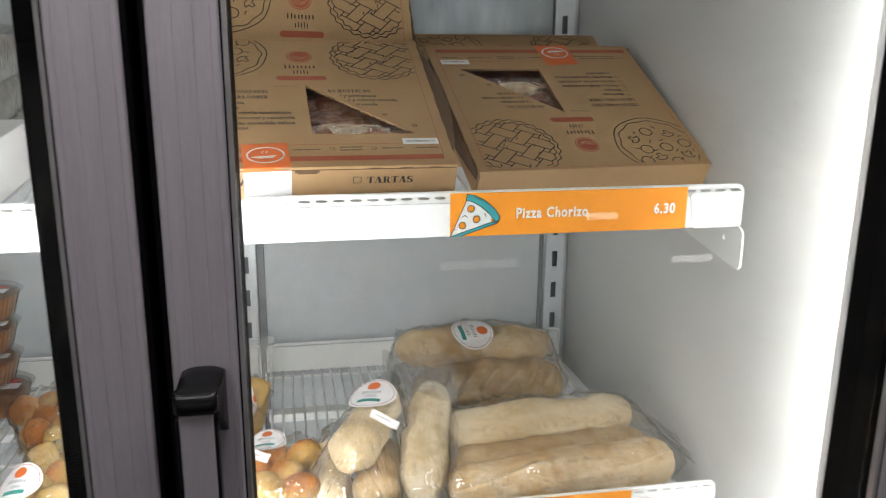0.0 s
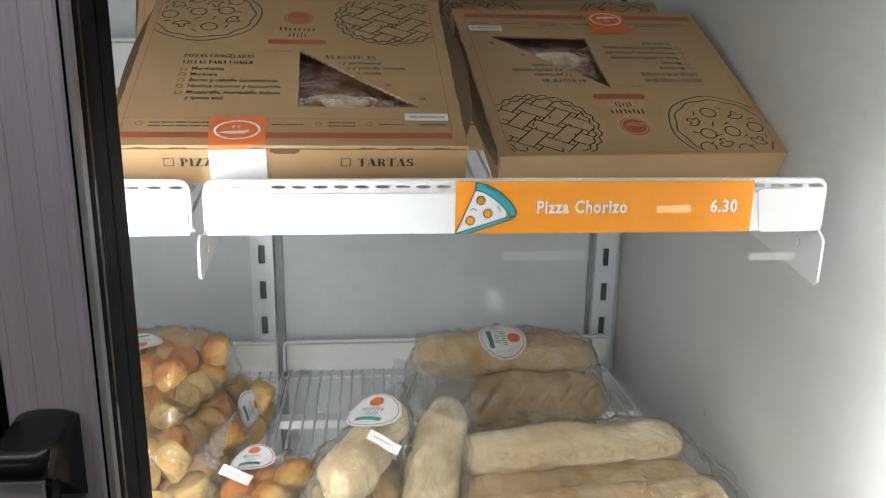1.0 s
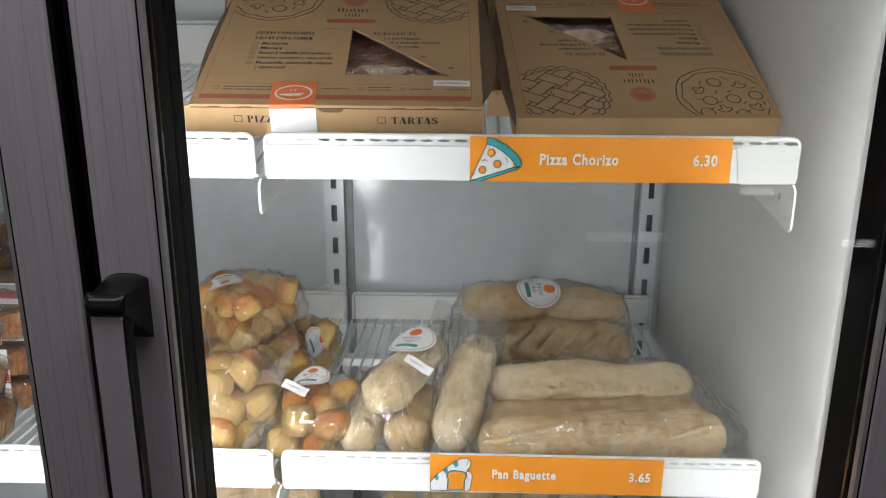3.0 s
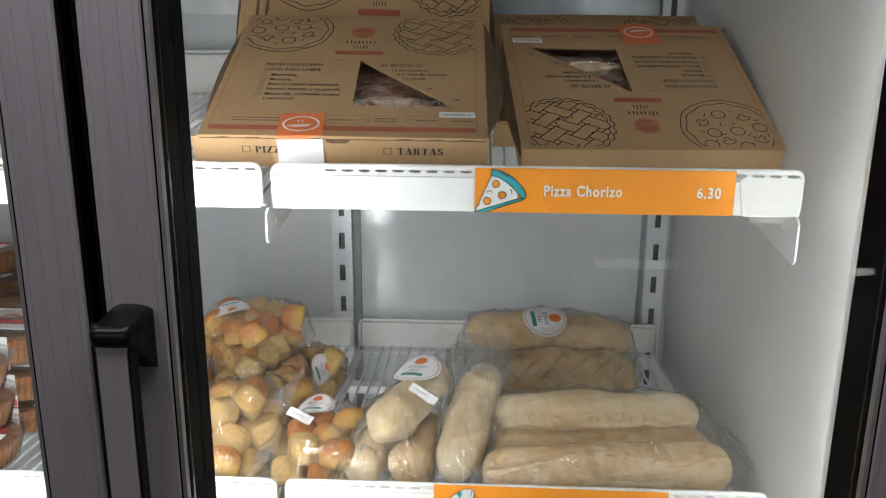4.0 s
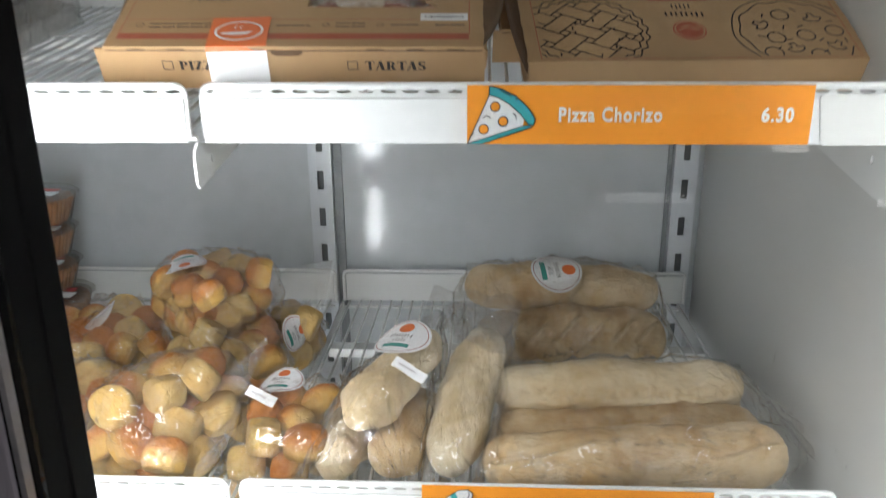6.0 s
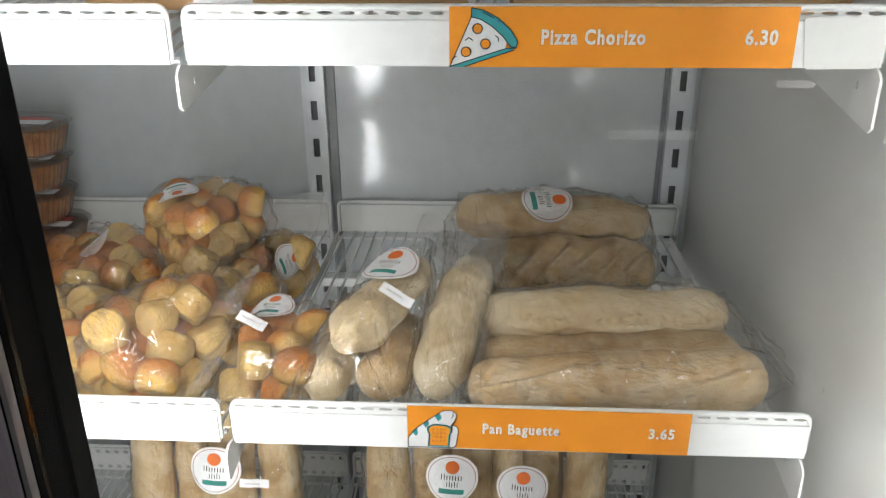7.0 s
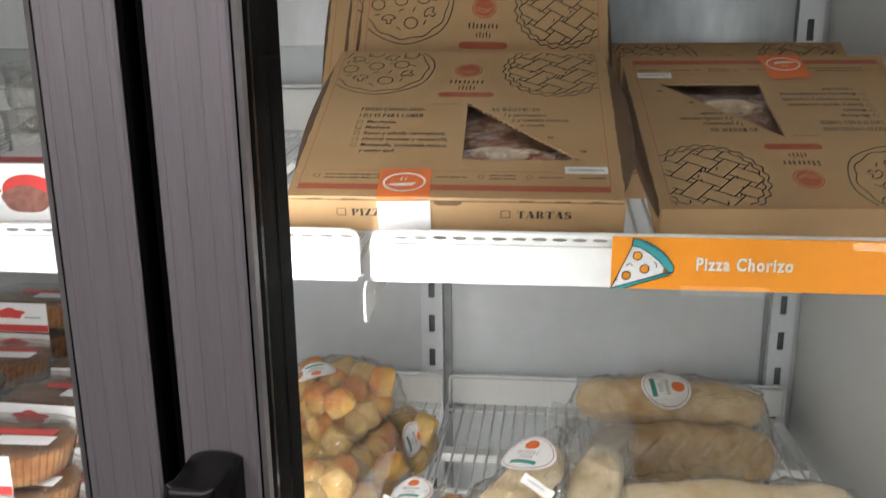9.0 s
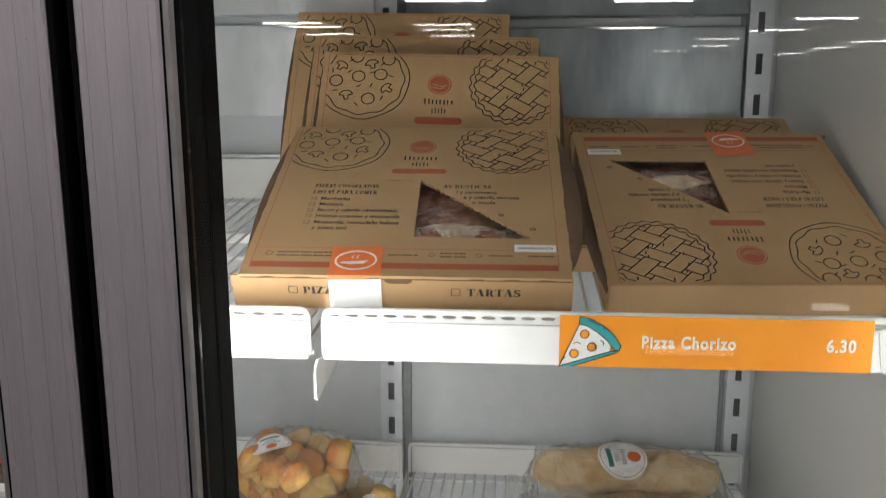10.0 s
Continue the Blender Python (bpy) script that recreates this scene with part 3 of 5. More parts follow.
# ---- wire shelves ----
def wire_shelf(x0, x1, yf, rim, z_back, floor_f, floor_b, label):
    """A tray of wires between a front rail with a price strip and a back rail."""
    t = thing("wire_shelf", pose((x0 + x1) / 2, 0, 0), label, "shelf", "wire shelves")
    h = (x1 - x0) / 2
    yb = 1.655
    # front rim wire with rounded corners
    def rim_path(y, zt, zb, r=0.008):
        pts = [(-h, y, zb), (-h, y, zt - r)]
        pts += [(-h + r - r * math.cos(a), y, zt - r + r * math.sin(a)) for a in (math.pi / 6, math.pi / 3, math.pi / 2)]
        pts += [(h - r + r * math.sin(a), y, zt - r + r * math.cos(a)) for a in (0, math.pi / 6, math.pi / 3, math.pi / 2)]
        return pts + [(h, y, zb)]
    part("front_rim", tube_bm(rim_path(yf - 0.002, rim - 0.003, rim - 0.05), 0.003), SHELF_WHITE, t, "", None, True)
    # ledge, and the perforated plate above the price strip
    n = int(2 * h / 0.0195)
    ledge = 0.05 if rim > 1 else 0.02
    part("ledge", box_bm(-h + 0.002, h - 0.002, yf - 0.001, yf - 0.001 + ledge, rim - 0.0195, rim - 0.0165), SHELF_WHITE, t)
    holes = [[(-h + (i + 0.5) * 2 * h / n + a - 0.001 * (c > 0.0), 0.0449 + c) for a, c in ring(0, 0, 0.0068, 0.0017, 12)[:-1]] for i in range(n)]
    part("front_plate", plate_bm(rect(-h + 0.001, h - 0.001, 0.0, 0.0485), holes, 0.0014), SHELF_WHITE, t, "perforated white steel plate", pose(0, yf - 0.0032, rim - 0.053, 90))
    part("price_strip", box_bm(-h, h, yf - 0.0075, yf - 0.004, rim - 0.054, rim - 0.0135, 0.0012), STRIP_WHITE, t, "glossy white plastic strip")
    # back rail
    part("back_rim", tube_bm(rim_path(yb, z_back, floor_b), 0.003), SHELF_WHITE, t, "", None, True)
    hb = z_back - 0.006 - floor_b
    bholes = [] if rim > 0.5 else [ring(-h + (i + 0.5) * 2 * h / n, hb * k, 0.0055, 0.005, 10)[:-1] for i in range(n) for k in (0.16, 0.84)]
    part("back_rail", plate_bm(rect(-h + 0.004, h - 0.004, 0, hb), bholes, 0.0015), SHELF_WHITE, t, "", pose(0, yb, floor_b, 90))
    # floor wires
    zf = floor_f
    slope = (floor_b - zf) / (yb - yf)
    k = int(2 * h / 0.019)
    wire = bpy.data.meshes.new("wire")
    wb = tube_bm([(0, yf + 0.0, zf), (0, yb - 0.003, floor_b)], 0.0022, 6)
    wb.to_mesh(wire)
    wb.free()
    wire.materials.append(WIRE_WHITE)
    for i in range(k):
        part("wire", wire, WIRE_WHITE, t, "", Matrix.Translation((-h + (i + 0.5) * 2 * h / k, 0, 0)))
    for y in (yf + 0.02, (yf + yb) / 2, yb - 0.02):
        part("cross_rod", tube_bm([(-h, y, zf + slope * (y - yf) - 0.005), (h, y, zf + slope * (y - yf) - 0.005)], 0.003, 6), WIRE_WHITE, t)
    y = 1.47
    part("support_channel", box_bm(-h + 0.003, h - 0.003, y - 0.013, y + 0.013, zf + slope * (y - yf) - 0.026, zf + slope * (y - yf) - 0.010, 0.002), SHELF_WHITE, t)
    # brackets at both ends
    for bx in ((h - 0.006,) if x1 > 0 else (h + 0.011, -h + 0.02) if x0 < -1 else (h + 0.011,)):
        drop = 0.108 if bx < h else 0.093
        prof = [(yf - 0.014, rim - 0.052), (yf - 0.022, rim - 0.056), (yf - 0.026, rim - 0.060), (yf - 0.026, rim - drop + 0.005), (yf - 0.020, rim - drop), (yf + 0.20, rim - drop * 0.8), (yb + 0.012, floor_b - 0.035), (yb + 0.012, floor_b - 0.004), (yf + 0.01, zf - 0.006), (yf - 0.0, rim - 0.055)]
        hole = ring(yf + 0.018, rim - 0.074, 0.0028, 0.0045, 8)[:-1]
        part("bracket", plate_bm(prof, [hole], 0.0025), SHELF_WHITE, t, "", Matrix.Translation((bx + 0.00125, 0, 0)) @ pose(0, 0, 0, 90, 0, 90))
    return t


LEVELS = ((0.980, 1.337, 1.432, 1.285, 1.355), (0.976, 0.925, 0.893, 0.872, 0.835), (0.976, 0.345, 0.334, 0.30, 0.272))
for yf, rim, zb, ff, fb in LEVELS:
    for x0, x1 in ((0.003, 0.614), (-0.634, -0.013), (-1.266, -0.650)):
        wire_shelf(x0, x1, yf, rim, zb, ff, fb, "white wire shelf with a perforated front rail and white price strip")


# ---- doors ----
def door_stile(t, x0, x1, z0, z1, name="stile"):
    """Extruded aluminium with fine grooves down its face."""
    w = x1 - x0
    y0, y1 = 0.587, 0.628
    prof = [(x0 + 0.0015, y0 + 0.0), ]
    for f in (0.12, 0.36, 0.64, 0.88):
        gx = x0 + f * w
        prof += [(gx - 0.0003, y0), (gx - 0.0001, y0 + 0.0002), (gx + 0.0001, y0 + 0.0002), (gx + 0.0003, y0)]
    prof += [(x1 - 0.0015, y0), (x1, y0 + 0.0015), (x1, y1), (x0, y1), (x0, y0 + 0.0015)]
    bm = bmesh.new()
    lo = [bm.verts.new((x, y, z0)) for x, y in prof]
    hi = [bm.verts.new((x, y, z1)) for x, y in prof]
    n = len(prof)
    for i in range(n):
        bm.faces.new((lo[i], lo[(i + 1) % n], hi[(i + 1) % n], hi[i]))
    bm.faces.new(lo[::-1])
    bm.faces.new(hi)
    return part(name, bm, ANODISED, t)


def glass_door(x0, x1, handle_side, label):
    t = thing("door_1" if handle_side < 0 else "door_2", pose(0, 0, 0), label, "door", kind="structure")
    z0, z1, w = 0.16, 1.86, 0.0453
    door_stile(t, x0, x0 + w, z0, z1)
    door_stile(t, x1 - w, x1, z0, z1)
    part("top_rail", box_bm(x0 + w, x1 - w, 0.587, 0.628, z1 - 0.06, z1, 0.0015), ANODISED, t)
    part("bottom_rail", box_bm(x0 + w, x1 - w, 0.587, 0.628, z0, z0 + 0.06, 0.0015), ANODISED, t)
    for a, b in ((x0 + w + 0.0013, x0 + w + 0.0044), (x1 - w - 0.0044, x1 - w - 0.0013)):
        part("glazing_bead", box_bm(a, b, 0.5888, 0.596, z0 + 0.06, z1 - 0.06), BEAD, t, "pale metal bead")
    for a, b in ((x0 + w + 0.0003, x0 + w + 0.0045), (x1 - w - 0.0045, x1 - w - 0.0003)):
        part("spacer", box_bm(a, b, 0.597, 0.6295, z0 + 0.06, z1 - 0.06), BLACK_RUBBER, t, "black glazing spacer")
    for a, b in ((x0 + w, x0 + w + 0.0012), (x1 - w - 0.0012, x1 - w)):
        part("seal", box_bm(a, b, 0.5885, 0.5965, z0 + 0.06, z1 - 0.06), BLACK_RUBBER, t, "thin black glazing seal")
    pane = part("pane", box_bm(x0 + w + 0.0046, x1 - w - 0.0046, 0.603, 0.607, z0 + 0.06, z1 - 0.06), GLASS, t, "clear door glass")
    pane.visible_shadow = False
    # gasket along the meeting edge
    gx = (x0 - 0.004, x0 - 0.0002) if handle_side < 0 else (x1 + 0.0002, x1 + 0.004)
    part("gasket", box_bm(gx[0], gx[1], 0.5885, 0.629, z0, z1, 0.001), BLACK_RUBBER, t)
    return t


right_door = glass_door(-0.031, 0.5895, -1, "closed glass door in a grey anodised aluminium frame")
left_door = glass_door(-0.658, -0.0462, 1, "closed glass door in a grey anodised aluminium frame")


def bar_handle(t, x0, x1, z_top, z_bot):
    """A long bar on two moulded black mounts."""
    mx0, mx1 = x0, x1
    x0, x1 = x0 - 0.003, x1 - 0.0035
    h = part("handle", box_bm(x0 + 0.0025, x1 - 0.0025, 0.549, 0.5525, z_bot, z_top - 0.0155, 0.001), ANODISED, t, "grey faced bar handle with black mounts")
    for a, b in ((x0, x0 + 0.003), (x1 - 0.003, x1)):
        part("side_rail", box_bm(a, b, 0.5495, 0.562, z_bot, z_top - 0.0175, 0.001), BLACK_PLASTIC, h)
    part("back_rail", box_bm(x0 + 0.003, x1 - 0.003, 0.553, 0.560, z_bot, z_top - 0.0175), BLACK_PLASTIC, h)
    for s, zm in ((1, z_top), (-1, z_bot)):
        bm = bmesh.new()
        prof = [(0.5868, 0.004), (0.5868, -0.046), (0.566, -0.028)]
        prof += [(0.5535 + 0.0085 * math.cos(radians(q)), -0.0083 + 0.0085 * math.sin(radians(q))) for q in range(-80, -281, -20)]
        prof += [(0.562, 0.0018), (0.572, 0.0045), (0.582, 0.006)]
        # rounded across its width: the back of it rises in an arch, the lip stays straight
        rows = []
        for k in range(13):
            f = -1 + k / 6
            arch = 0.0035 * abs(f) ** 3
            x = (mx0 + mx1) / 2 + f * ((mx1 - mx0) / 2 + 0.0005)
            rows.append([bm.verts.new((x - 0.003 * max(0.0, min(1.0, (0.575 - y) / 0.02)), y + (0.004 * abs(f) ** 6 if y < 0.55 else 0.0), zm + s * (z - (arch if z > -0.01 and y > 0.556 else 0.0)))) for y, z in prof])
        for lo, hi in zip(rows, rows[1:]):
            for q in range(len(prof)):
                r = (q + 1) % len(prof)
                bm.faces.new((lo[q], lo[r], hi[r], hi[q]))
        bm.faces.new(rows[0])
        bm.faces.new(rows[-1][::-1])
        for f in bm.faces:
            f.smooth = len(f.verts) == 4
        sharp = [e for e in bm.edges if len(e.link_faces) == 2 and e.calc_face_angle(0) > 0.6]
        bmesh.ops.bevel(bm, geom=sharp, offset=0.0022, segments=3, affect="EDGES", profile=0.5)
        part("mount", bm, BLACK_PLASTIC, h)


bar_handle(right_door, -0.0235, 0.0045, 1.293, 0.80)


# ---- price labels ----
def price_label(x, y, z, name, price, squeeze, label, tilt=0.0):
    t = thing("price_label", pose(x, y, z, 90, 0, 0) @ pose(0, 0, 0, 0, 0, tilt), label, "price label", "orange price labels")
    w, h = 0.297, 0.052
    part("card", box_bm(0, w, -h, 0, -0.0008, 0.0), ORANGE, t)
    bm = bmesh.new()
    add_text(bm, name, 0.0174, 0.0795, -0.0315, 0.0004, 0.0006, squeeze * 0.78, space=1.17)
    add_text(bm, price, 0.0172, 0.2540, -0.0315, 0.0004, 0.0006, 0.84, space=1.13)
    part("writing", bm, PAPER, t, "white sans serif writing")
    return t


l1 = price_label(0.240, 0.9695, 1.3355, "Pizza Chorizo", "6.30", 1.0, "orange price label for chorizo pizza with a slice drawing")
# drawing of a slice
part("drawing", fill_bm([[(0.0005, -0.0515), (0.0195, -0.0085), (0.030, -0.011), (0.042, -0.0185), (0.050, -0.0285), (0.049, -0.0355)]], 0.0004), PAPER, l1, "white slice")
cr = [(0.0195, -0.001), (0.030, -0.003), (0.043, -0.010), (0.054, -0.0205), (0.0595, -0.0295), (0.058, -0.035), (0.0535, -0.034), (0.047, -0.0255), (0.037, -0.0165), (0.027, -0.0105), (0.019, -0.0085)]
part("drawing", fill_bm([cr, [(0.0005, -0.0518), (0.049, -0.0355), (0.055, -0.0345), (0.056, -0.0365), (0.014, -0.0518)]], 0.0006), TEAL, l1, "teal crust")
part("drawing", fill_bm([ring(a, b, 0.0042, n=20)[:-1] for a, b in ((0.0245, -0.0185), (0.0315, -0.0315), (0.0145, -0.0385))], 0.0008), ORANGE, l1, "orange discs")
part("drawing", strokes_bm([cr + [cr[0]], [(0.0005, -0.051), (0.0192, -0.0085)], [(0.0, -0.0515), (0.0495, -0.0355), (0.0575, -0.0352)], [(0.013, -0.0515), (0.0565, -0.0368)],
     [(0.014, -0.0285), (0.017, -0.0262), (0.0205, -0.0285)], [(0.040, -0.0245), (0.0425, -0.026), (0.0428, -0.0295)], [(0.002, -0.0475), (0.003, -0.044), (0.006, -0.0425)], [(0.029, -0.0045), (0.0385, -0.0095)], [(0.042, -0.0115), (0.0435, -0.0128)]]
     + [ring(a, b, 0.0042, n=20) for a, b in ((0.0245, -0.0185), (0.0315, -0.0315), (0.0145, -0.0385))], 0.0009, 0.0010), BLUE_BLACK, l1, "dark outlines")

l2 = price_label(0.194, 0.9655, 0.9275, "Pan Baguette", "3.65", 0.97, "orange price label for baguette bread with a bread drawing", -0.4)
bag = [(0.0005, -0.0515), (0.0005, -0.040), (0.010, -0.027), (0.024, -0.015), (0.038, -0.0045), (0.047, -0.0035), (0.0525, -0.0085), (0.051, -0.016), (0.047, -0.022), (0.053, -0.024), (0.0545, -0.030), (0.052, -0.048), (0.049, -0.0515)]
part("drawing", fill_bm([bag], 0.0004), PAPER, l2, "white loaves")
slice_o = [(0.022, -0.0505), (0.0235, -0.034), (0.021, -0.030), (0.022, -0.025), (0.028, -0.0215), (0.042, -0.0225), (0.0475, -0.026), (0.0475, -0.031), (0.045, -0.035), (0.0445, -0.0508)]
part("drawing", fill_bm([slice_o], 0.0006), TEAL, l2, "teal crust")
part("drawing", fill_bm([[(0.034 + (a - 0.034) * 0.86, -0.037 + (b + 0.037) * 0.88) for a, b in slice_o]], 0.0008), ORANGE, l2, "orange slice")
part("drawing", fill_bm([[(0.0045, -0.032), (0.010, -0.027), (0.0115, -0.034), (0.009, -0.038)], [(0.0165, -0.0215), (0.022, -0.017), (0.0235, -0.022), (0.0195, -0.027)], [(0.029, -0.0115), (0.034, -0.0075), (0.037, -0.0135), (0.033, -0.018)]], 0.0006), TEAL, l2, "teal slashes")
part("drawing", strokes_bm([bag + [bag[0]], slice_o, [(0.047, -0.022), (0.0475, -0.026)], [(0.048, -0.007), (0.049, -0.010), (0.047, -0.014)]] + [[(a, b), (a + 0.0012, b)] for a in (0.027, 0.031, 0.035, 0.039) for b in (-0.028, -0.033, -0.038, -0.043)], 0.0009, 0.0010), BLUE_BLACK, l2, "dark outlines")

tag = thing("blank_tag", pose(0.546, 0.9705, 1.326, 90, 0, 0), "blank cloudy white plastic tag clipped on the price strip", "tag")
part("card", plate_bm([(-0.004, -0.0015), (-0.001, 0.0005), (0.064, 0.002), (0.0675, -0.001), (0.0655, -0.040), (0.062, -0.043), (0.004, -0.0435), (0.0015, -0.041)], (), 0.001), MATTE_TAG, tag)


# ---- cardboard boxes ----
BW, BD, BH = 0.343, 0.325, 0.045
WIN = [(0.004, 0.071), (0.134, 0.070), (0.003, 0.193)]


def toothed(p, q, n, amp):
    """A die-cut edge of small teeth from p to q."""
    (x0, y0), (x1, y1) = p, q
    d = Vector((x1 - x0, y1 - y0))
    nrm = Vector((-d.y, d.x)).normalized() * amp
    return [(x0 + d.x * i / n + (nrm.x if i % 2 else 0), y0 + d.y * i / n + (nrm.y if i % 2 else 0)) for i in range(n)]


def mushroom(cx, cy, s, a):
    cap = [(s * math.cos(math.pi * i / 10), s * 0.75 * math.sin(math.pi * i / 10)) for i in range(11)]
    pts = cap + [(-s * 0.35, -s * 0.12), (-s * 0.28, -s * 0.8), (s * 0.28, -s * 0.8), (s * 0.35, -s * 0.12), (s, 0)]
    return [(cx + x * math.cos(a) - y * math.sin(a), cy + x * math.sin(a) + y * math.cos(a)) for x, y in pts]


def lid_print():
    rnd = random.Random(4)
    clip = (-0.162, 0.158, 0.0, BD - 0.006)
    lines = []
    cx, cy, r = -0.110, 0.277, 0.066
    lines += [ring(cx, cy, r, n=90, wob=0.012, k=7), ring(cx, cy, r * 0.88, n=90, wob=0.025, k=11, ph=1.0)]
    for dx, dy in ((-0.008, 0.006), (0.024, 0.010), (0.008, -0.032), (-0.040, -0.002), (-0.012, 0.040), (0.034, 0.036)):
        lines.append(ring(cx + dx, cy + dy, 0.0092, n=22))
    for dx, dy, a in ((0.010, 0.028, 0.3), (-0.024, -0.026, 0.1), (0.034, -0.014, 0.9), (-0.034, 0.024, -0.6)):
        lines.append(mushroom(cx + dx, cy + dy, 0.0095, a))
    for dx, dy in ((-0.024, 0.012), (0.008, 0.012), (0.010, -0.012), (-0.010, -0.012), (-0.044, -0.020), (0.026, -0.034), (0.042, 0.006), (-0.006, -0.044), (0.014, 0.044), (-0.022, 0.032), (-0.046, 0.012), (0.024, 0.026)):
        x, y, b = cx + dx, cy + dy, rnd.uniform(0, 3)
        lines.append([(x, y), (x + 0.007 * math.cos(b), y + 0.007 * math.sin(b))])
    # lattice tart
    cx, cy, r = 0.108, 0.272, 0.064
    lines += [ring(cx, cy, r, n=120, wob=0.03, k=24), ring(cx, cy, r * 0.9, n=120, wob=0.03, k=24, ph=1.6)]
    R = r * 0.88
    fams = [(Vector((math.cos(a), math.sin(a))), Vector((-math.sin(a), math.cos(a)))) for a in (math.radians(47), math.radians(-30))]
    pitch, half = 0.0265, 0.0092
    for f, (d, nrm) in enumerate(fams):
        other = fams[1 - f][1]
        for j in range(-3, 4):
            for off in (-half, half):
                o = j * pitch + off
                if abs(o) >= R:
                    continue
                h = math.sqrt(R * R - o * o)
                run = []
                for i in range(91):
                    p = d * (-h + 2 * h * i / 90) + nrm * o
                    o2 = p.dot(other)
                    j2 = round(o2 / pitch)
                    if abs(o2 - j2 * pitch) < half and (j + j2 + f) % 2 == 0:
                        if len(run) > 1:
                            lines.append(run)
                        run = []
                    else:
                        run.append((cx + p.x, cy + p.y))
                if len(run) > 1:
                    lines.append([run[0], run[len(run) // 2], run[-1]])
    for i in range(12):
        a, rr = i * 2.4, 0.01 + 0.045 * ((i * 0.618) % 1)
        x, y = cx + rr * math.cos(a), cy + rr * math.sin(a)
        lines.append([(x, y), (x + 0.001, y + 0.005)])
    return lines, clip


LID_LINES, LID_CLIP = lid_print()


def box_meshes():
    out = {}
    hole = toothed(WIN[0], WIN[1], 16, 0.0) + toothed(WIN[1], WIN[2], 44, 0.0018) + toothed(WIN[2], WIN[0], 20, 0.0008)
    rnd = random.Random(9)
    rim = []
    x, y, w, d = -BW / 2, 0.0, BW / 2, BD
    rim += [(x, 0.0)] + [(x + (i + 0.5) * BW / 40, rnd.uniform(-0.0004, 0.0004)) for i in range(40)] + [(w, 0.0)]
    rim += [(w + rnd.uniform(-0.0008, 0.0008), (i + 0.5) * BD / 30) for i in range(30)] + [(w, d), (x, d)]
    rim += [(x + rnd.uniform(-0.0008, 0.0008), d - (i + 0.5) * BD / 30) for i in range(30)]
    out["lid"] = plate_bm(rim, [hole], 0.003)
    # tray
    bm = bmesh.new()
    box_bm(x + 0.002, w - 0.002, 0.002, d - 0.002, -BH, -BH + 0.003, bm=bm)
    box_bm(x - 0.009, w + 0.001, 0.001, 0.004, -BH, -0.0032, bm=bm)
    box_bm(x + 0.002, w - 0.002, d - 0.004, d - 0.001, -BH, -0.0032, bm=bm)
    box_bm(x + 0.001, x + 0.004, 0.0042, d - 0.0042, -BH + 0.0032, -0.0032, bm=bm)
    box_bm(w - 0.004, w - 0.001, 0.0042, d - 0.0042, -BH + 0.0032, -0.0032, bm=bm)
    out["tray"] = bm
    # bowed side flaps
    for s, key, most in ((-1, "flap_l", 0.014), (1, "flap_r", 0.025), (-1, "flap_flat_l", 0.008), (1, "flap_flat_r", 0.008)):
        bm = bmesh.new()
        rows = []
        for i in range(15):
            v = i / 14
            yy = 0.03 + v * (d - 0.036)
            bow = most * math.sin(math.pi * min(1.0, v * 1.02)) ** 0.8
            hgt = 0.022 * (0.35 + 0.65 * math.sin(math.pi * (0.08 + 0.84 * v)))
            rows.append([(s * (BW / 2 + 0.0005), yy, -0.002), (s * (BW / 2 + bow * 0.8), yy, -0.004 - hgt * 0.12), (s * (BW / 2 + bow), yy, -0.006 - hgt)])
        vs = [[bm.verts.new(p) for p in r] for r in rows]
        fs = []
        for a, b in zip(vs, vs[1:]):
            for k in range(2):
                fs.append(bm.faces.new((a[k], a[k + 1], b[k + 1], b[k])))
        g = bmesh.ops.extrude_face_region(bm, geom=fs)
        bmesh.ops.translate(bm, vec=(-s * 0.002, 0, 0), verts=[q for q in g["geom"] if isinstance(q, bmesh.types.BMVert)])
        out[key] = bm
    # printing on the lid
    bm = strokes_bm(LID_LINES, 0.0016, 0.0003, LID_CLIP)
    for t_, v in (("PIZZAS CONGELADAS", 0.171), ("LISTAS PARA COMER", 0.157)):
        add_serif(bm, t_, 0.0076, -0.121, v, 0.0003, 0.66)
    for t_, v in (("Margherita", 0.143), ("Marinara", 0.131), ("Bacon y cebolla caramelizada", 0.119), ("Hongos gourmet y mozzarella", 0.1065), ("Mozzarella, mortadella italiana", 0.094), ("y queso azul", 0.083)):
        add_text(bm, t_, 0.0098, -0.110, v, 0.0003, 0.00017, 0.80)
    strokes_bm([rect(-0.121, -0.115, v, v + 0.0055) + [(-0.121, v)] for v in (0.143, 0.131, 0.119, 0.1065, 0.094)], 0.0007, 0.0003, bm=bm)
    for t_, u, v in (("AS RÚSTICAS", 0.031, 0.172), ("l y parmesano", 0.047, 0.160), ("a y cebolla morada", 0.056, 0.149), ("n gouda", 0.066, 0.138), ("lo", 0.096, 0.113), ("ca", 0.130, 0.086)):
        if "R" in t_:
            add_serif(bm, "AS RUSTICAS", 0.0076, u, v, 0.0003, 0.80)
        else:
            add_text(bm, t_, 0.0098, u, v, 0.0003, 0.0002, 0.86)
    # maker's mark as plain bars
    fill_bm([rect(-0.021 + i * 0.0108 + k, -0.021 + i * 0.0108 + k + 0.002, 0.238, 0.2475 - 0.002 * (i > 0)) for i in range(4) for k in (0.0, 0.0058)], 0.0003, bm)
    fill_bm([rect(-0.010 + i * 0.0045, -0.0085 + i * 0.0045, 0.2225, 0.2305 + 0.002 * (i % 2)) for i in range(5)], 0.0003, bm)
    out["print"] = bm
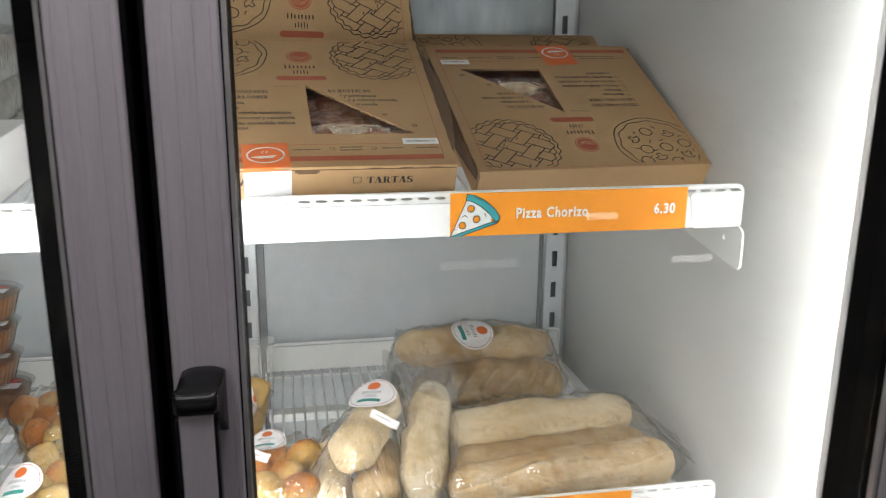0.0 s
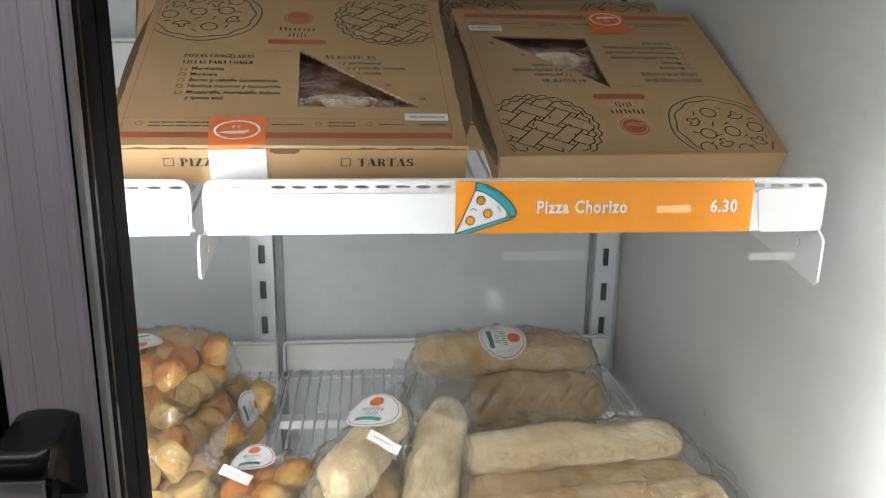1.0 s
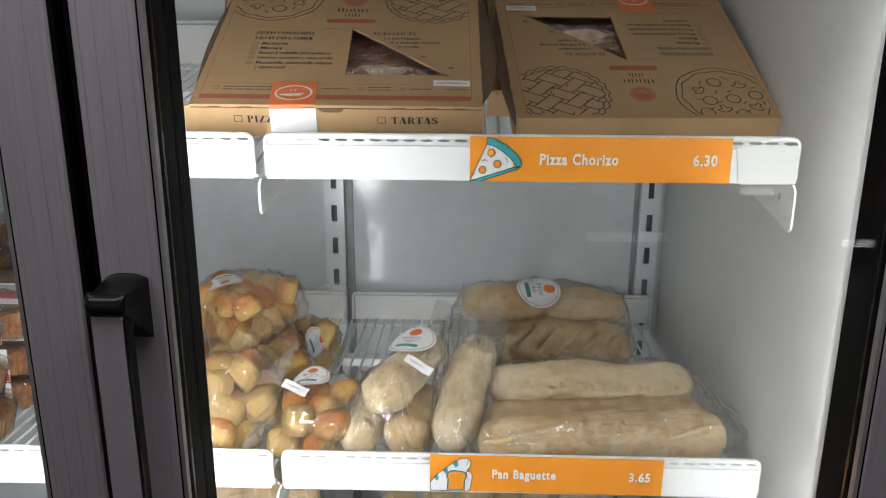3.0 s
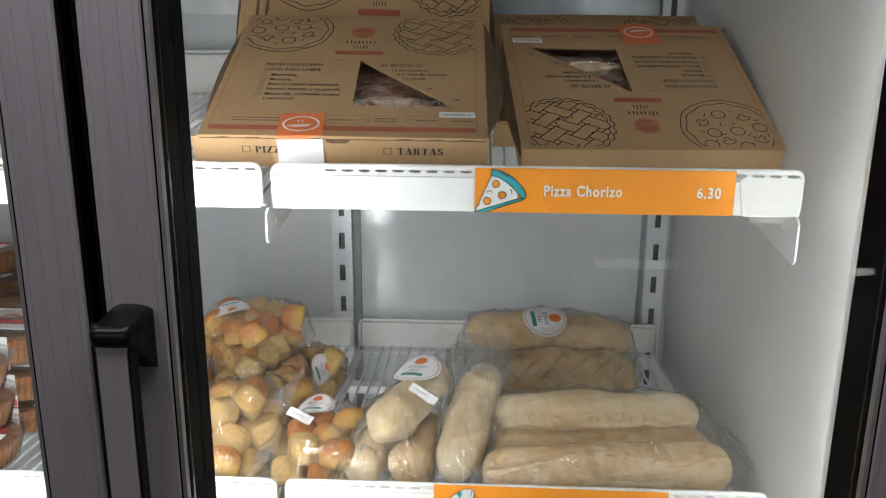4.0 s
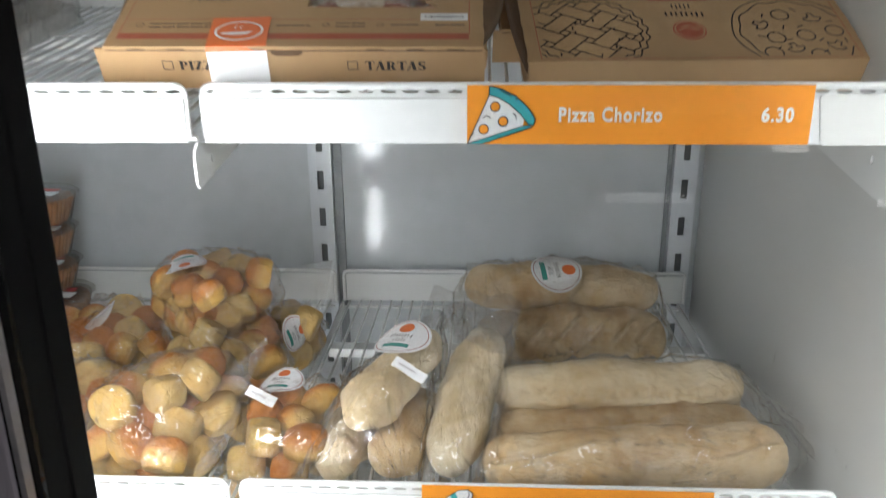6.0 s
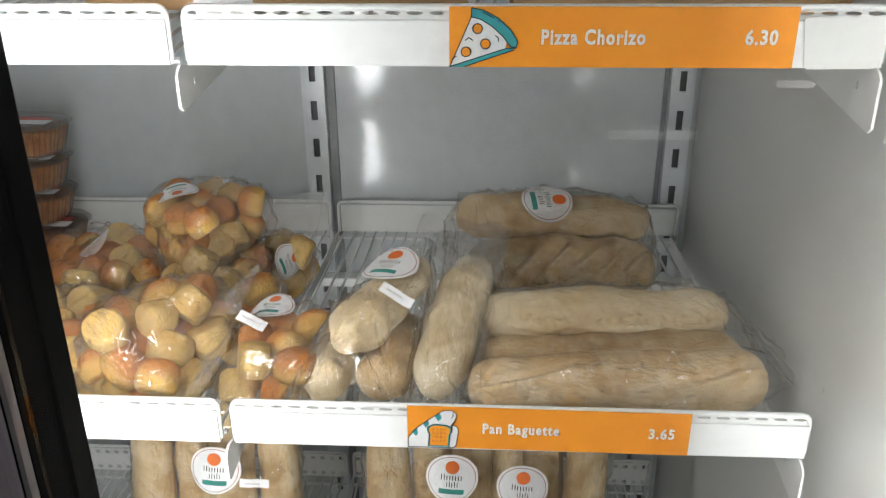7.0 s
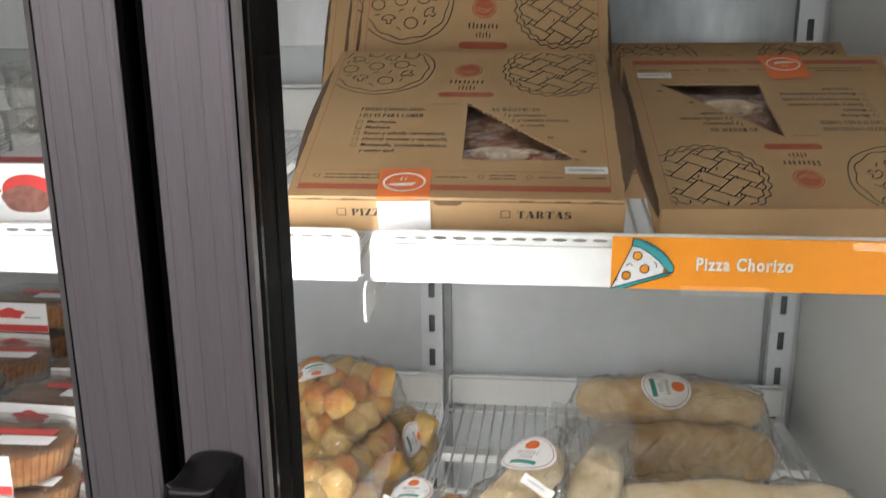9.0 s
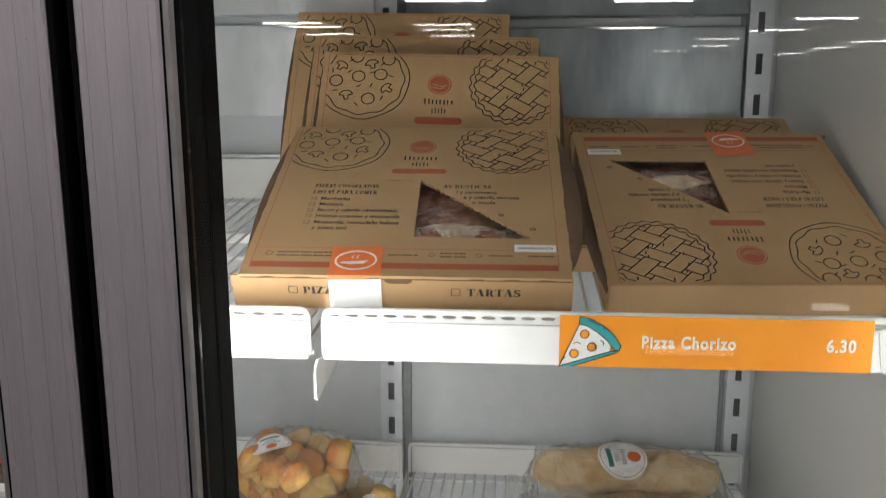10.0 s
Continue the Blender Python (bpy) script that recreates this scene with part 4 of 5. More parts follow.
    # small footer lines as bars
    bm = bmesh.new()
    for u0, u1, v in ((-0.138, -0.075, 0.0395), (-0.138, -0.060, 0.0335), (-0.02, 0.012, 0.0365), (0.035, 0.064, 0.0405), (0.035, 0.064, 0.0345), (0.086, 0.113, 0.0375), (0.127, 0.156, 0.0375)):
        n = max(4, int((u1 - u0) / 0.0042))
        fill_bm([rect(u0 + (u1 - u0) * i / n, u0 + (u1 - u0) * (i + 0.6 + 0.3 * (i % 3 != 2)) / n, v - 0.0011, v + 0.0012) for i in range(n)], 0.0003, bm)
    strokes_bm([ring(-0.147, 0.0375, 0.0035, 0.0035, 14), ring(0.076, 0.0375, 0.003, 0.003, 12), ring(0.026, 0.0375, 0.003, 0.003, 12)], 0.0009, 0.0003, bm=bm)
    fill_bm([rect(-0.038 + i * 0.0042, -0.0362 + i * 0.0042, 0.187, 0.1885 + 0.0012 * (i % 2)) for i in range(8)], 0.0003, bm)
    out["small_print"] = bm
    bm = bmesh.new()
    n = 20
    bm.faces.new([bm.verts.new((0.0175 * math.cos(2 * math.pi * i / n), 0.272 + 0.0175 * math.sin(2 * math.pi * i / n), 0.0003)) for i in range(n)])
    fill_bm([[(a, b) for a, b in ring(-0.028, 0.2105, 0.0055, 0.0058, 8, a0=math.pi / 2, a1=3 * math.pi / 2) + ring(0.028, 0.2105, 0.0055, 0.0058, 8, a0=-math.pi / 2, a1=math.pi / 2)]], 0.0003, bm)
    fill_bm([rect(-0.163, 0.158, 0.0125, 0.0225)], 0.0003, bm)
    strokes_bm([[(-0.163, 0.022), (-0.163, BD - 0.004)], [(0.1585, 0.022), (0.1585, BD - 0.004)], [(-0.163, 0.0475), (0.158, 0.0475)], [(-0.163, BD - 0.004), (0.1585, BD - 0.004)]], 0.0008, 0.0003, bm=bm)
    out["red_print"] = bm
    bm = bmesh.new()
    strokes_bm([[(-0.010, 0.272), (0.004, 0.268), (0.011, 0.272)], [(-0.012, 0.268), (0.0, 0.264), (0.008, 0.267)], ring(0, 0.272, 0.0150, n=28)], 0.0013, 0.0006, bm=bm)
    out["mark_line"] = bm
    # front face printing, in the plane of the front wall
    bm = bmesh.new()
    add_serif(bm, "TARTAS", 0.0092, 0.064, 0.0, 0, 1.05)
    add_serif(bm, "PIZZAS", 0.0092, -0.106, 0.0, 0, 1.05)
    strokes_bm([rect(0.048, 0.057, 0.0005, 0.009) + [(0.048, 0.0005)], rect(-0.121, -0.112, 0.0005, 0.009) + [(-0.121, 0.0005)]], 0.0008, bm=bm)
    out["front_print"] = bm
    # hinge cuts along the front edge, drawn as bars in the shade colour
    bm = bmesh.new()
    for i in range(9):
        u = -0.150 + i * 0.036
        if abs(u - 0.008) > 0.03:
            box_bm(u, u + 0.016, -0.0006, 0.0003, -0.0036, -0.0024, bm=bm)
    box_bm(-BW / 2 + 0.001, BW / 2 - 0.001, 0.0002, 0.0012, -0.0050, -0.0042, bm=bm)
    # tongue cut into the front, under the edge of the lid, its shade drawn likewise
    box_bm(-0.020, 0.008, -0.0004, 0.0009, -0.0078, -0.0042, bm=bm)
    box_bm(-0.017, 0.005, -0.0005, 0.0009, -0.0094, -0.0079, bm=bm)
    out["creases"] = bm
    # food under the window
    bm = bmesh.new()
    bmesh.ops.create_grid(bm, x_segments=40, y_segments=40, size=0.13)
    for v in bm.verts:
        v.co.y += 0.155
        v.co.z = -0.025 + 0.013 * math.exp(-((v.co.y - 0.096) / 0.014) ** 2) + 0.007 * noise.noise(v.co * 38) + 0.005 * noise.noise(v.co * 90)
    out["filling"] = bm
    bm = bmesh.new()
    bmesh.ops.create_uvsphere(bm, u_segments=36, v_segments=16, radius=1.0)
    for v in bm.verts:
        k = 1 + 0.35 * noise.noise(v.co * 2.5)
        v.co = Vector((0.052 + v.co.x * 0.050 * k, 0.101 + v.co.y * 0.013 * k, -0.0185 + v.co.z * 0.011 * k))
    out["topping"] = bm
    bm = bmesh.new()
    bmesh.ops.create_grid(bm, x_segments=44, y_segments=50, size=0.12)
    for v in bm.verts:
        v.co.y += 0.155
        k = math.exp(-((v.co.y - 0.093) / 0.0105) ** 2)
        v.co.z = -0.0185 + 0.0150 * k + (0.003 + 0.003 * k) * noise.noise(Vector((v.co.x * 75, v.co.y * 22, 3.0))) + 0.0030 * noise.noise(v.co * 170)
    bmesh.ops.triangulate(bm, faces=bm.faces)
    out["wrap"] = bm
    made = {}
    for k, b in out.items():
        me = bpy.data.meshes.new(k)
        bmesh.ops.recalc_face_normals(b, faces=b.faces)
        b.to_mesh(me)
        b.free()
        made[k] = me
    for k in ("filling", "topping", "flap_l", "flap_r", "flap_flat_l", "flap_flat_r"):
        for p in made[k].polygons:
            p.use_smooth = True
    return made


BOXES = box_meshes()


def pizza_box(m, label, window=True, bowed=False):
    t = thing("pizza_box", m, label, "box", "pizza boxes")
    lid = part("lid", BOXES["lid"], [KRAFT], t)
    part("tray", BOXES["tray"], [KRAFT], t)
    # the flaps' shade is in their dark colour
    part("side_flap", BOXES["flap_l" if bowed else "flap_flat_l"], [KRAFT_SHADE], t, "bowed tuck flap coloured dark as shaded kraft")
    part("side_flap", BOXES["flap_r" if bowed else "flap_flat_r"], [KRAFT_SHADE], t, "bowed tuck flap coloured dark as shaded kraft")
    part("line_drawing", BOXES["print"], [INK], lid, "black pizza and tart drawings with writing")
    part("small_print", BOXES["small_print"], [GREY_INK], lid)
    part("red_print", BOXES["red_print"], [RED_INK], lid, "brick red emblem, bands and border")
    part("emblem_line", BOXES["mark_line"], [KRAFT], lid)
    part("front_writing", BOXES["front_print"], [INK], t, "", pose(0, 0.0003, -0.0245, 90))
    part("crease", BOXES["creases"], [KRAFT_SHADE], t)
    if window:
        part("filling", BOXES["filling"], [FILLING], t, "dark red and cream frozen filling")
        part("topping", BOXES["topping"], [CHEESE], t, "pale cream topping")
        part("wrap", BOXES["wrap"], [FILM_TIGHT], t, "shiny wrinkled clear wrap")
    return t


def wrap_tag(t, flipped):
    """An orange and white paper seal folded over the front edge of the lid."""
    bm = bmesh.new()
    w = 0.027
    pts = [(0.060, 0.0010), (0.0, 0.0012)] if flipped else [(0.050, 0.0010), (0.004, 0.0012), (0.0, 0.0005), (-0.0016, -0.004)]
    vs = [[bm.verts.new((s * w, y, z)) for s in (-1, 1)] for y, z in pts]
    for a, b in zip(vs, vs[1:]):
        bm.faces.new((a[0], a[1], b[1], b[0]))
    seal = part("seal", bm, ORANGE_TAG, t, "orange paper seal with a white boat emblem", pose(-0.037 if flipped else -0.051, 0, 0, 0, 0, 3))
    part("emblem", strokes_bm([ring(0, 0.0245, 0.0212, 0.0158, 40)], 0.0024, 0.0017), PAPER, seal)
    part("emblem", fill_bm([[(-0.018, 0.0205), (-0.006, 0.0175), (0.008, 0.018), (0.013, 0.024), (0.003, 0.0225), (-0.008, 0.0228)], [(-0.016, 0.0215), (-0.013, 0.0222), (0.012, 0.0235), (0.004, 0.0205)]], 0.0017), PAPER, seal)
    part("emblem", strokes_bm([[(-0.003, 0.027), (-0.0045, 0.030), (-0.002, 0.032)], [(0.002, 0.027), (0.0005, 0.030), (0.003, 0.032)]], 0.0009, 0.0021), PAPER, seal)
    if not flipped:
        bm = bmesh.new()
        vs = [[bm.verts.new((s * w, y, z)) for s in (-1, 1)] for y, z in ((-0.0016, -0.004), (-0.003, -0.02), (-0.006, -0.048), (-0.008, -0.056))]
        for a, b in zip(vs, vs[1:]):
            bm.faces.new((a[0], a[1], b[1], b[0]))
        part("seal_tail", bm, PAPER, seal, "blank white paper tail hanging over the front")


def code_tag(t):
    s = part("code_sticker", box_bm(0.113, 0.157, 0.045, 0.0575, 0.0006, 0.0010), PAPER, t, "white sticker with a product number")
    bm = bmesh.new()
    add_text(bm, "2081880000104", 0.0062, 0.1165, 0.0487, 0.0013, 0.0, 0.92)
    part("writing", bm, INK, s)


def tilted(x, y, z, pitch, roll=0.0, yaw=0.0):
    return Matrix.Translation((x, y, z)) @ pose(0, 0, 0, 0, 0, yaw) @ pose(0, 0, 0, 0, roll, 0) @ pose(0, 0, 0, pitch, 0, 0)


FLIP = pose(0, BD, 0, 0, 0, 180)
b1 = pizza_box(tilted(0.083, 0.997, 1.3655, 24.6, 0.4, 1.6), "kraft cardboard pizza box with a torn triangular window and orange seal", bowed=True)
wrap_tag(b1, False)
code_tag(b1)
b2 = pizza_box(tilted(0.087, 1.247, 1.334, 55.0, 1.5, 3.0), "kraft cardboard pizza box leaning steeply behind another box", window=False)
b3 = pizza_box(tilted(0.060, 1.315, 1.360, 56.0, 1.0, 2.5), "kraft cardboard pizza box leaning in the back of a stack", window=False)
b4 = pizza_box(tilted(0.012, 1.402, 1.398, 57.0, 1.0, 2.0), "kraft cardboard pizza box leaning against the back wall", window=False)
b5 = pizza_box(tilted(0.469, 1.089, 1.3405, 27.4, 0.2, 5.2) @ FLIP, "kraft cardboard pizza box turned round, with an orange seal")
wrap_tag(b5, True)
code_tag(b5)
b6 = pizza_box(tilted(0.445, 1.232, 1.357, 27.0, 0.2, 2.0), "kraft cardboard pizza box lying under another box", window=False)


# ---- bread ----
def loaf_mesh(name, length, r, seed, slashes=0, depth=0.004, flat=0.85, bend=0.0, taper=7.0, crumb=None, lump=0.0):
    """A hand-shaped loaf along x, with soft dents, a torn seam (crumb: its angle in degrees) and diagonal cuts over its top."""
    bm = bmesh.new()
    nu, nv = 190, 72
    off = Vector((seed * 3.7, seed * 1.3, seed * 7.1))
    rows = []
    mask = bm.verts.layers.float.new("torn")
    for i in range(nu + 1):
        u = -1 + 2 * i / nu
        u = math.sin(u * math.pi / 2) * 0.35 + u * 0.65
        prof = max(0.0, 1 - abs(u) ** taper) ** 0.5 * (1 - 0.07 * abs(u) ** 2 + 0.08 * noise.noise(Vector((u * 2.6, 0, 0)) + off) + lump * math.sin(u * 7.5 + seed))
        wy, wz = 0.16 * r * noise.noise(Vector((u * 1.8, 5, 0)) + off), 0.10 * r * noise.noise(Vector((u * 1.8, 9, 0)) + off)
        row = []
        for j in range(nv):
            seam = 0.0
            a = 2 * math.pi * j / nv
            ca, sa = math.cos(a), math.sin(a)
            rr = r * prof * (1 + (0.10 + 1.2 * lump) * noise.noise(Vector((u * 3, ca, sa)) + off))
            p = Vector((u * length / 2, rr * ca + bend * (1 - u * u) + wy * prof, rr * sa * (flat if sa < 0 else 0.95) + wz * prof))
            out = Vector((0, ca, sa))
            q = p * 38 + off
            d = 0.003 * noise.noise(q * 0.7) + 0.0011 * noise.noise(q * 2.2) - 0.0016 * max(0.0, 0.16 - abs(noise.noise(Vector((q.x * 0.5, q.y, q.z)) * 1.2))) / 0.16 * max(0.0, noise.noise(q * 0.3))
            if crumb is not None:
                da = (math.degrees(a) - crumb + 180) % 360 - 180 + 14 * noise.noise(Vector((u * 5, 2, 0)) + off)
                here = max(0.0, min(1.0, 0.95 + 2.0 * noise.noise(Vector((u * 3.1, 7, 0)) + off))) * max(0.0, min(1.0, (0.93 - abs(u)) * 8))
                k = math.exp(-(da / 15) ** 4) * here
                seam = k + 0.5 * noise.noise(q * 1.7)
                tear = noise.noise(q * 2.4)
                d += k * (-0.0035 + 0.006 * tear + 0.003 * noise.noise(q * 5)) + 0.003 * here * math.exp(-((da - 21) / 7) ** 2)
            for k in range(slashes):
                w = (u + 0.72 - 1.44 * k / max(1, slashes - 1)) * slashes
                v = (math.degrees(a) - 108) / 26
                across, on = (w + v) / 1.41 + 0.05 * noise.noise(q * 0.5), (w - v) / 2
                span = max(0.0, 1 - on * on)
                d += depth * span * (0.55 * math.exp(-((across - 0.26) / 0.16) ** 2) - math.exp(-(across / 0.11) ** 2))
                seam = max(seam, 0.9 * span * math.exp(-((across - 0.20) / 0.14) ** 2))
            row.append(bm.verts.new(p + out * d * prof))
            row[-1][mask] = seam
        rows.append(row)
    for a, b in zip(rows, rows[1:]):
        for j in range(nv):
            bm.faces.new((a[j], a[(j + 1) % nv], b[(j + 1) % nv], b[j]))
    bmesh.ops.remove_doubles(bm, verts=bm.verts, dist=0.00002)
    me = bpy.data.meshes.new(name)
    bmesh.ops.recalc_face_normals(bm, faces=bm.faces)
    bm.to_mesh(me)
    bm.free()
    for p in me.polygons:
        p.use_smooth = True
    return me


def bun_mesh(seed, r, h, tall=False):
    """A small roll: a domed golden top on a pale straight side and a flat base."""
    bm = bmesh.new()
    prof = [(0.0, 0.5), (0.35, 0.49), (0.62, 0.43), (0.84, 0.31), (0.96, 0.13), (1.0, -0.06), (0.985, -0.25), (0.93, -0.40), (0.82, -0.48), (0.45, -0.5), (0.0, -0.5)]
    if tall:
        prof = [(0.0, 0.47), (0.45, 0.48), (0.78, 0.47), (0.90, 0.42), (0.96, 0.30), (1.0, 0.0), (0.98, -0.28), (0.92, -0.43), (0.80, -0.49), (0.45, -0.5), (0.0, -0.5)]
    n = 24
    off = Vector((seed * 5.1, seed * 2.3, 0))
    rings = []
    for q, zz in prof:
        row = []
        for j in range(n):
            a = 2 * math.pi * j / n
            k = 1 + 0.06 * noise.noise(Vector((math.cos(a) * 1.2, math.sin(a) * 1.2, zz)) + off)
            p = Vector((q * r * k * math.cos(a), q * r * k * math.sin(a), zz * h))
            p += p.normalized() * 0.0012 * noise.noise(p * 90 + off) if p.length > 0 else Vector()
            row.append(bm.verts.new(p))
        rings.append(row)
    for i, (a, b) in enumerate(zip(rings, rings[1:])):
        for j in range(n):
            f = bm.faces.new((a[j], b[j], b[(j + 1) % n], a[(j + 1) % n]))
            f.smooth = True
    bmesh.ops.remove_doubles(bm, verts=bm.verts, dist=0.0002)
    me = bpy.data.meshes.new("bun")
    bmesh.ops.recalc_face_normals(bm, faces=bm.faces)
    bm.to_mesh(me)
    bm.free()
    me.materials.append(BUN_PALE if tall else BUN)
    return me


BUNS = [bun_mesh(i, 0.0225 + 0.0025 * (i % 3), 0.037 + 0.003 * (i % 2), i > 3) for i in range(7)]


def film_mesh(points, seed, grow=0.004, crease=0.0035, edge=0.0085, scale=34.0):
    """Film drawn tight over its contents: their hull, cut fine and creased."""
    bm = bmesh.new()
    for p in points:
        bm.verts.new(p)
    hull = bmesh.ops.convex_hull(bm, input=bm.verts)
    inner = [g for g in hull["geom_interior"] if isinstance(g, bmesh.types.BMVert)]
    bmesh.ops.delete(bm, geom=inner, context="VERTS")
    loose = [v for v in bm.verts if not v.link_faces]
    bmesh.ops.delete(bm, geom=loose, context="VERTS")
    bmesh.ops.recalc_face_normals(bm, faces=bm.faces)
    bmesh.ops.dissolve_limit(bm, angle_limit=radians(6), verts=bm.verts, edges=bm.edges)
    bmesh.ops.triangulate(bm, faces=bm.faces)
    # pleats run round the bag: cut the sheet into facets that are long across it
    squash = Matrix.Diagonal((1.0, 0.42, 0.36, 1.0))
    bmesh.ops.transform(bm, matrix=squash, verts=bm.verts)
    for _ in range(8):
        long = [e for e in bm.edges if e.calc_length() > edge]
        if not long or len(bm.faces) > 30000:
            break
        bmesh.ops.subdivide_edges(bm, edges=long, cuts=1, use_grid_fill=False)
        bmesh.ops.triangulate(bm, faces=[f for f in bm.faces if len(f.verts) > 3])
    bmesh.ops.transform(bm, matrix=squash.inverted(), verts=bm.verts)
    for _ in range(2):
        bmesh.ops.smooth_vert(bm, verts=bm.verts, factor=0.5, use_axis_x=True, use_axis_y=True, use_axis_z=True)
    bm.normal_update()
    off = Vector((seed * 9.3, seed * 4.1, seed * 2.2))
    rnd = random.Random(seed)
    moved = []
    for v in bm.verts:
        q = v.co * scale + off
        w = 0.5 * noise.noise(q * 0.4 + off)
        a = (1 - abs(noise.noise(Vector((q.x * 1.1 + w, q.y * 0.2, q.z * 0.35))))) ** 9
        e = (1 - abs(noise.noise(Vector((q.x * 0.2 - q.z * 0.3, q.y * 0.9 + w, q.z * 0.6)) - off))) ** 10
        moved.append(v.co + v.normal * (grow + crease * 0.8 * noise.noise(q * 0.45) + crease * 2.0 * a + crease * 1.7 * e - crease * 0.9) + Vector((rnd.uniform(-1, 1), rnd.uniform(-1, 1), rnd.uniform(-1, 1))) * 0.0016)
    for v, c in zip(bm.verts, moved):
        v.co = c
    me = bpy.data.meshes.new("film")
    bm.to_mesh(me)
    bm.free()
    for p in me.polygons:
        p.use_smooth = True
    return me


def tail_mesh(a, b, c, d, seed, n=14):
    """The flat gathered end of a bag between two edges a-b (at the contents) and c-d (free)."""
    bm = bmesh.new()
    a, b, c, d = (Vector(p) for p in (a, b, c, d))
    nrm = (b - a).cross(c - a).normalized()
    grid = []
    for i in range(n + 1):
        u = i / n
        row = []
        for j in range(n + 1):
            v = j / n
            p = (a.lerp(b, v)).lerp(c.lerp(d, v), u)
            w = 0.004 * math.sin(v * 17 + seed + 3 * u) * (0.3 + 0.7 * u) + 0.006 * noise.noise(p * 40 + Vector((seed, 0, 0)))
            row.append(bm.verts.new(p + nrm * w))
        grid.append(row)
    for r0, r1 in zip(grid, grid[1:]):
        for j in range(n):
            bm.faces.new((r0[j], r0[j + 1], r1[j + 1], r1[j]))
    me = bpy.data.meshes.new("bag_end")
    bm.to_mesh(me)
    bm.free()
    for p in me.polygons:
        p.use_smooth = True
    return me


def round_sticker(t, m, r=0.034, bend=0.05, ry=None):
    """A round white label curved over the film, with the maker's mark as plain shapes."""
    def curved(bm):
        for v in bm.verts:
            v.co.z -= (v.co.x ** 2) / (2 * bend)
        return bm
    ry = ry or r
    def disc(rx, ryy, z, cx=0.0, cy=0.0, n=28):
        bm = bmesh.new()
        c = bm.verts.new((cx, cy, z))
        prev = None
        for k in (0.35, 0.7, 1.0):
            row = [bm.verts.new((cx + rx * k * math.cos(2 * math.pi * i / n), cy + ryy * k * math.sin(2 * math.pi * i / n), z)) for i in range(n)]
            for i in range(n):
                j = (i + 1) % n
                bm.faces.new((c, row[i], row[j])) if prev is None else bm.faces.new((prev[i], row[i], row[j], prev[j]))
            prev = row
        return bm
    s = part("round_sticker", curved(disc(r, ry, 0.0)), PAPER, t, "round white label with an orange emblem", m)
    part("rim_line", curved(strokes_bm([ring(0, 0, r * 0.90, ry * 0.90, 40)], 0.0008, 0.0004)), RED_INK, s)
    part("emblem", curved(disc(r * 0.27, ry * 0.27, 0.0004, 0, ry * 0.48, 18)), ORANGE_TAG, s)
    bm = bmesh.new()
    fill_bm([rect(-r * 0.42 + i * r * 0.215 + k, -r * 0.42 + i * r * 0.215 + k + r * 0.035, ry * -0.05, ry * (0.13 if i else 0.18)) for i in range(4) for k in (0.0, r * 0.11)], 0.0004, bm)
    fill_bm([rect(-r * 0.2 + i * r * 0.1, -r * 0.17 + i * r * 0.1, ry * -0.33, ry * (-0.16 + 0.05 * (i % 2))) for i in range(5)], 0.0004, bm)
    part("mark", curved(bm), INK, s)
    part("band", curved(fill_bm([rect(-r * 0.48 + i * r * 0.06, -r * 0.48 + (i + 1) * r * 0.06, ry * -0.62, ry * -0.42) for i in range(16)], 0.0005)), TEAL_GREEN, s)
    return s


def paper_tag(t, m, w=0.042, h=0.013):
    bm = bmesh.new()
    rows = [[bm.verts.new((-w / 2 + w * i / 8, s * h / 2, 0.0015 * math.sin(i * 0.8))) for s in (-1, 1)] for i in range(9)]
    for a, b in zip(rows, rows[1:]):
        bm.faces.new((a[0], b[0], b[1], a[1]))
    tag_ = part("paper_tag", bm, PAPER, t, "small white printed tag", m)
    n = 9
    part("print", fill_bm([rect(-w * 0.32 + i * w * 0.06, -w * 0.32 + i * w * 0.06 + w * 0.02, -h * 0.10, h * 0.10) for i in range(n)], 0.0018), GREY_INK, tag_)


def along(a, b, roll=0.0):
    """The pose of a loaf whose axis runs from a to b."""
    a, b = Vector(a), Vector(b)
    d = (b - a)
    q = d.to_track_quat("X", "Z").to_matrix().to_4x4()
    return Matrix.Translation((a + b) / 2) @ q @ pose(0, 0, 0, roll, 0, 0), d.length


def hull_points(obs, step=3):
    out = []
    for o in obs:
        m = o.matrix_basis
        out += [m @ v.co for v in list(o.data.vertices)[::step]]
    return out


def bread_bag(name, label, category, loaves, mat, seed, extra=(), crease=0.0035, group="", crumbs={}):
    """Loaves in a clear bag. loaves: (end a, end b, radius, slashes, roll, part name, material)."""
    base = Vector(loaves[0][0])
    t = thing(name, Matrix.Translation(base), label, category, group)
    obs = []
    for i, (a, b, r, sl, roll, pname, lm) in enumerate(loaves):
        m, length = along(Vector(a) - base, Vector(b) - base, roll)
        me = loaf_mesh(pname, length, r, seed + i * 1.7, sl, depth=0.011, taper=12.0 if pname == "baguette" else 5.0 if pname == "roll" else 8.0, crumb=crumbs.get(i), lump=0.09 if pname == "roll" and len(loaves) > 1 else 0.0)
        obs.append(part(pname, me, [lm or mat], t, "", m))
    pts = hull_points(obs) + [Vector(p) - base for p in extra]
    part("bag", film_mesh(pts, seed, crease=crease), FILM, t, "crinkled clear plastic bag")
    return t, base


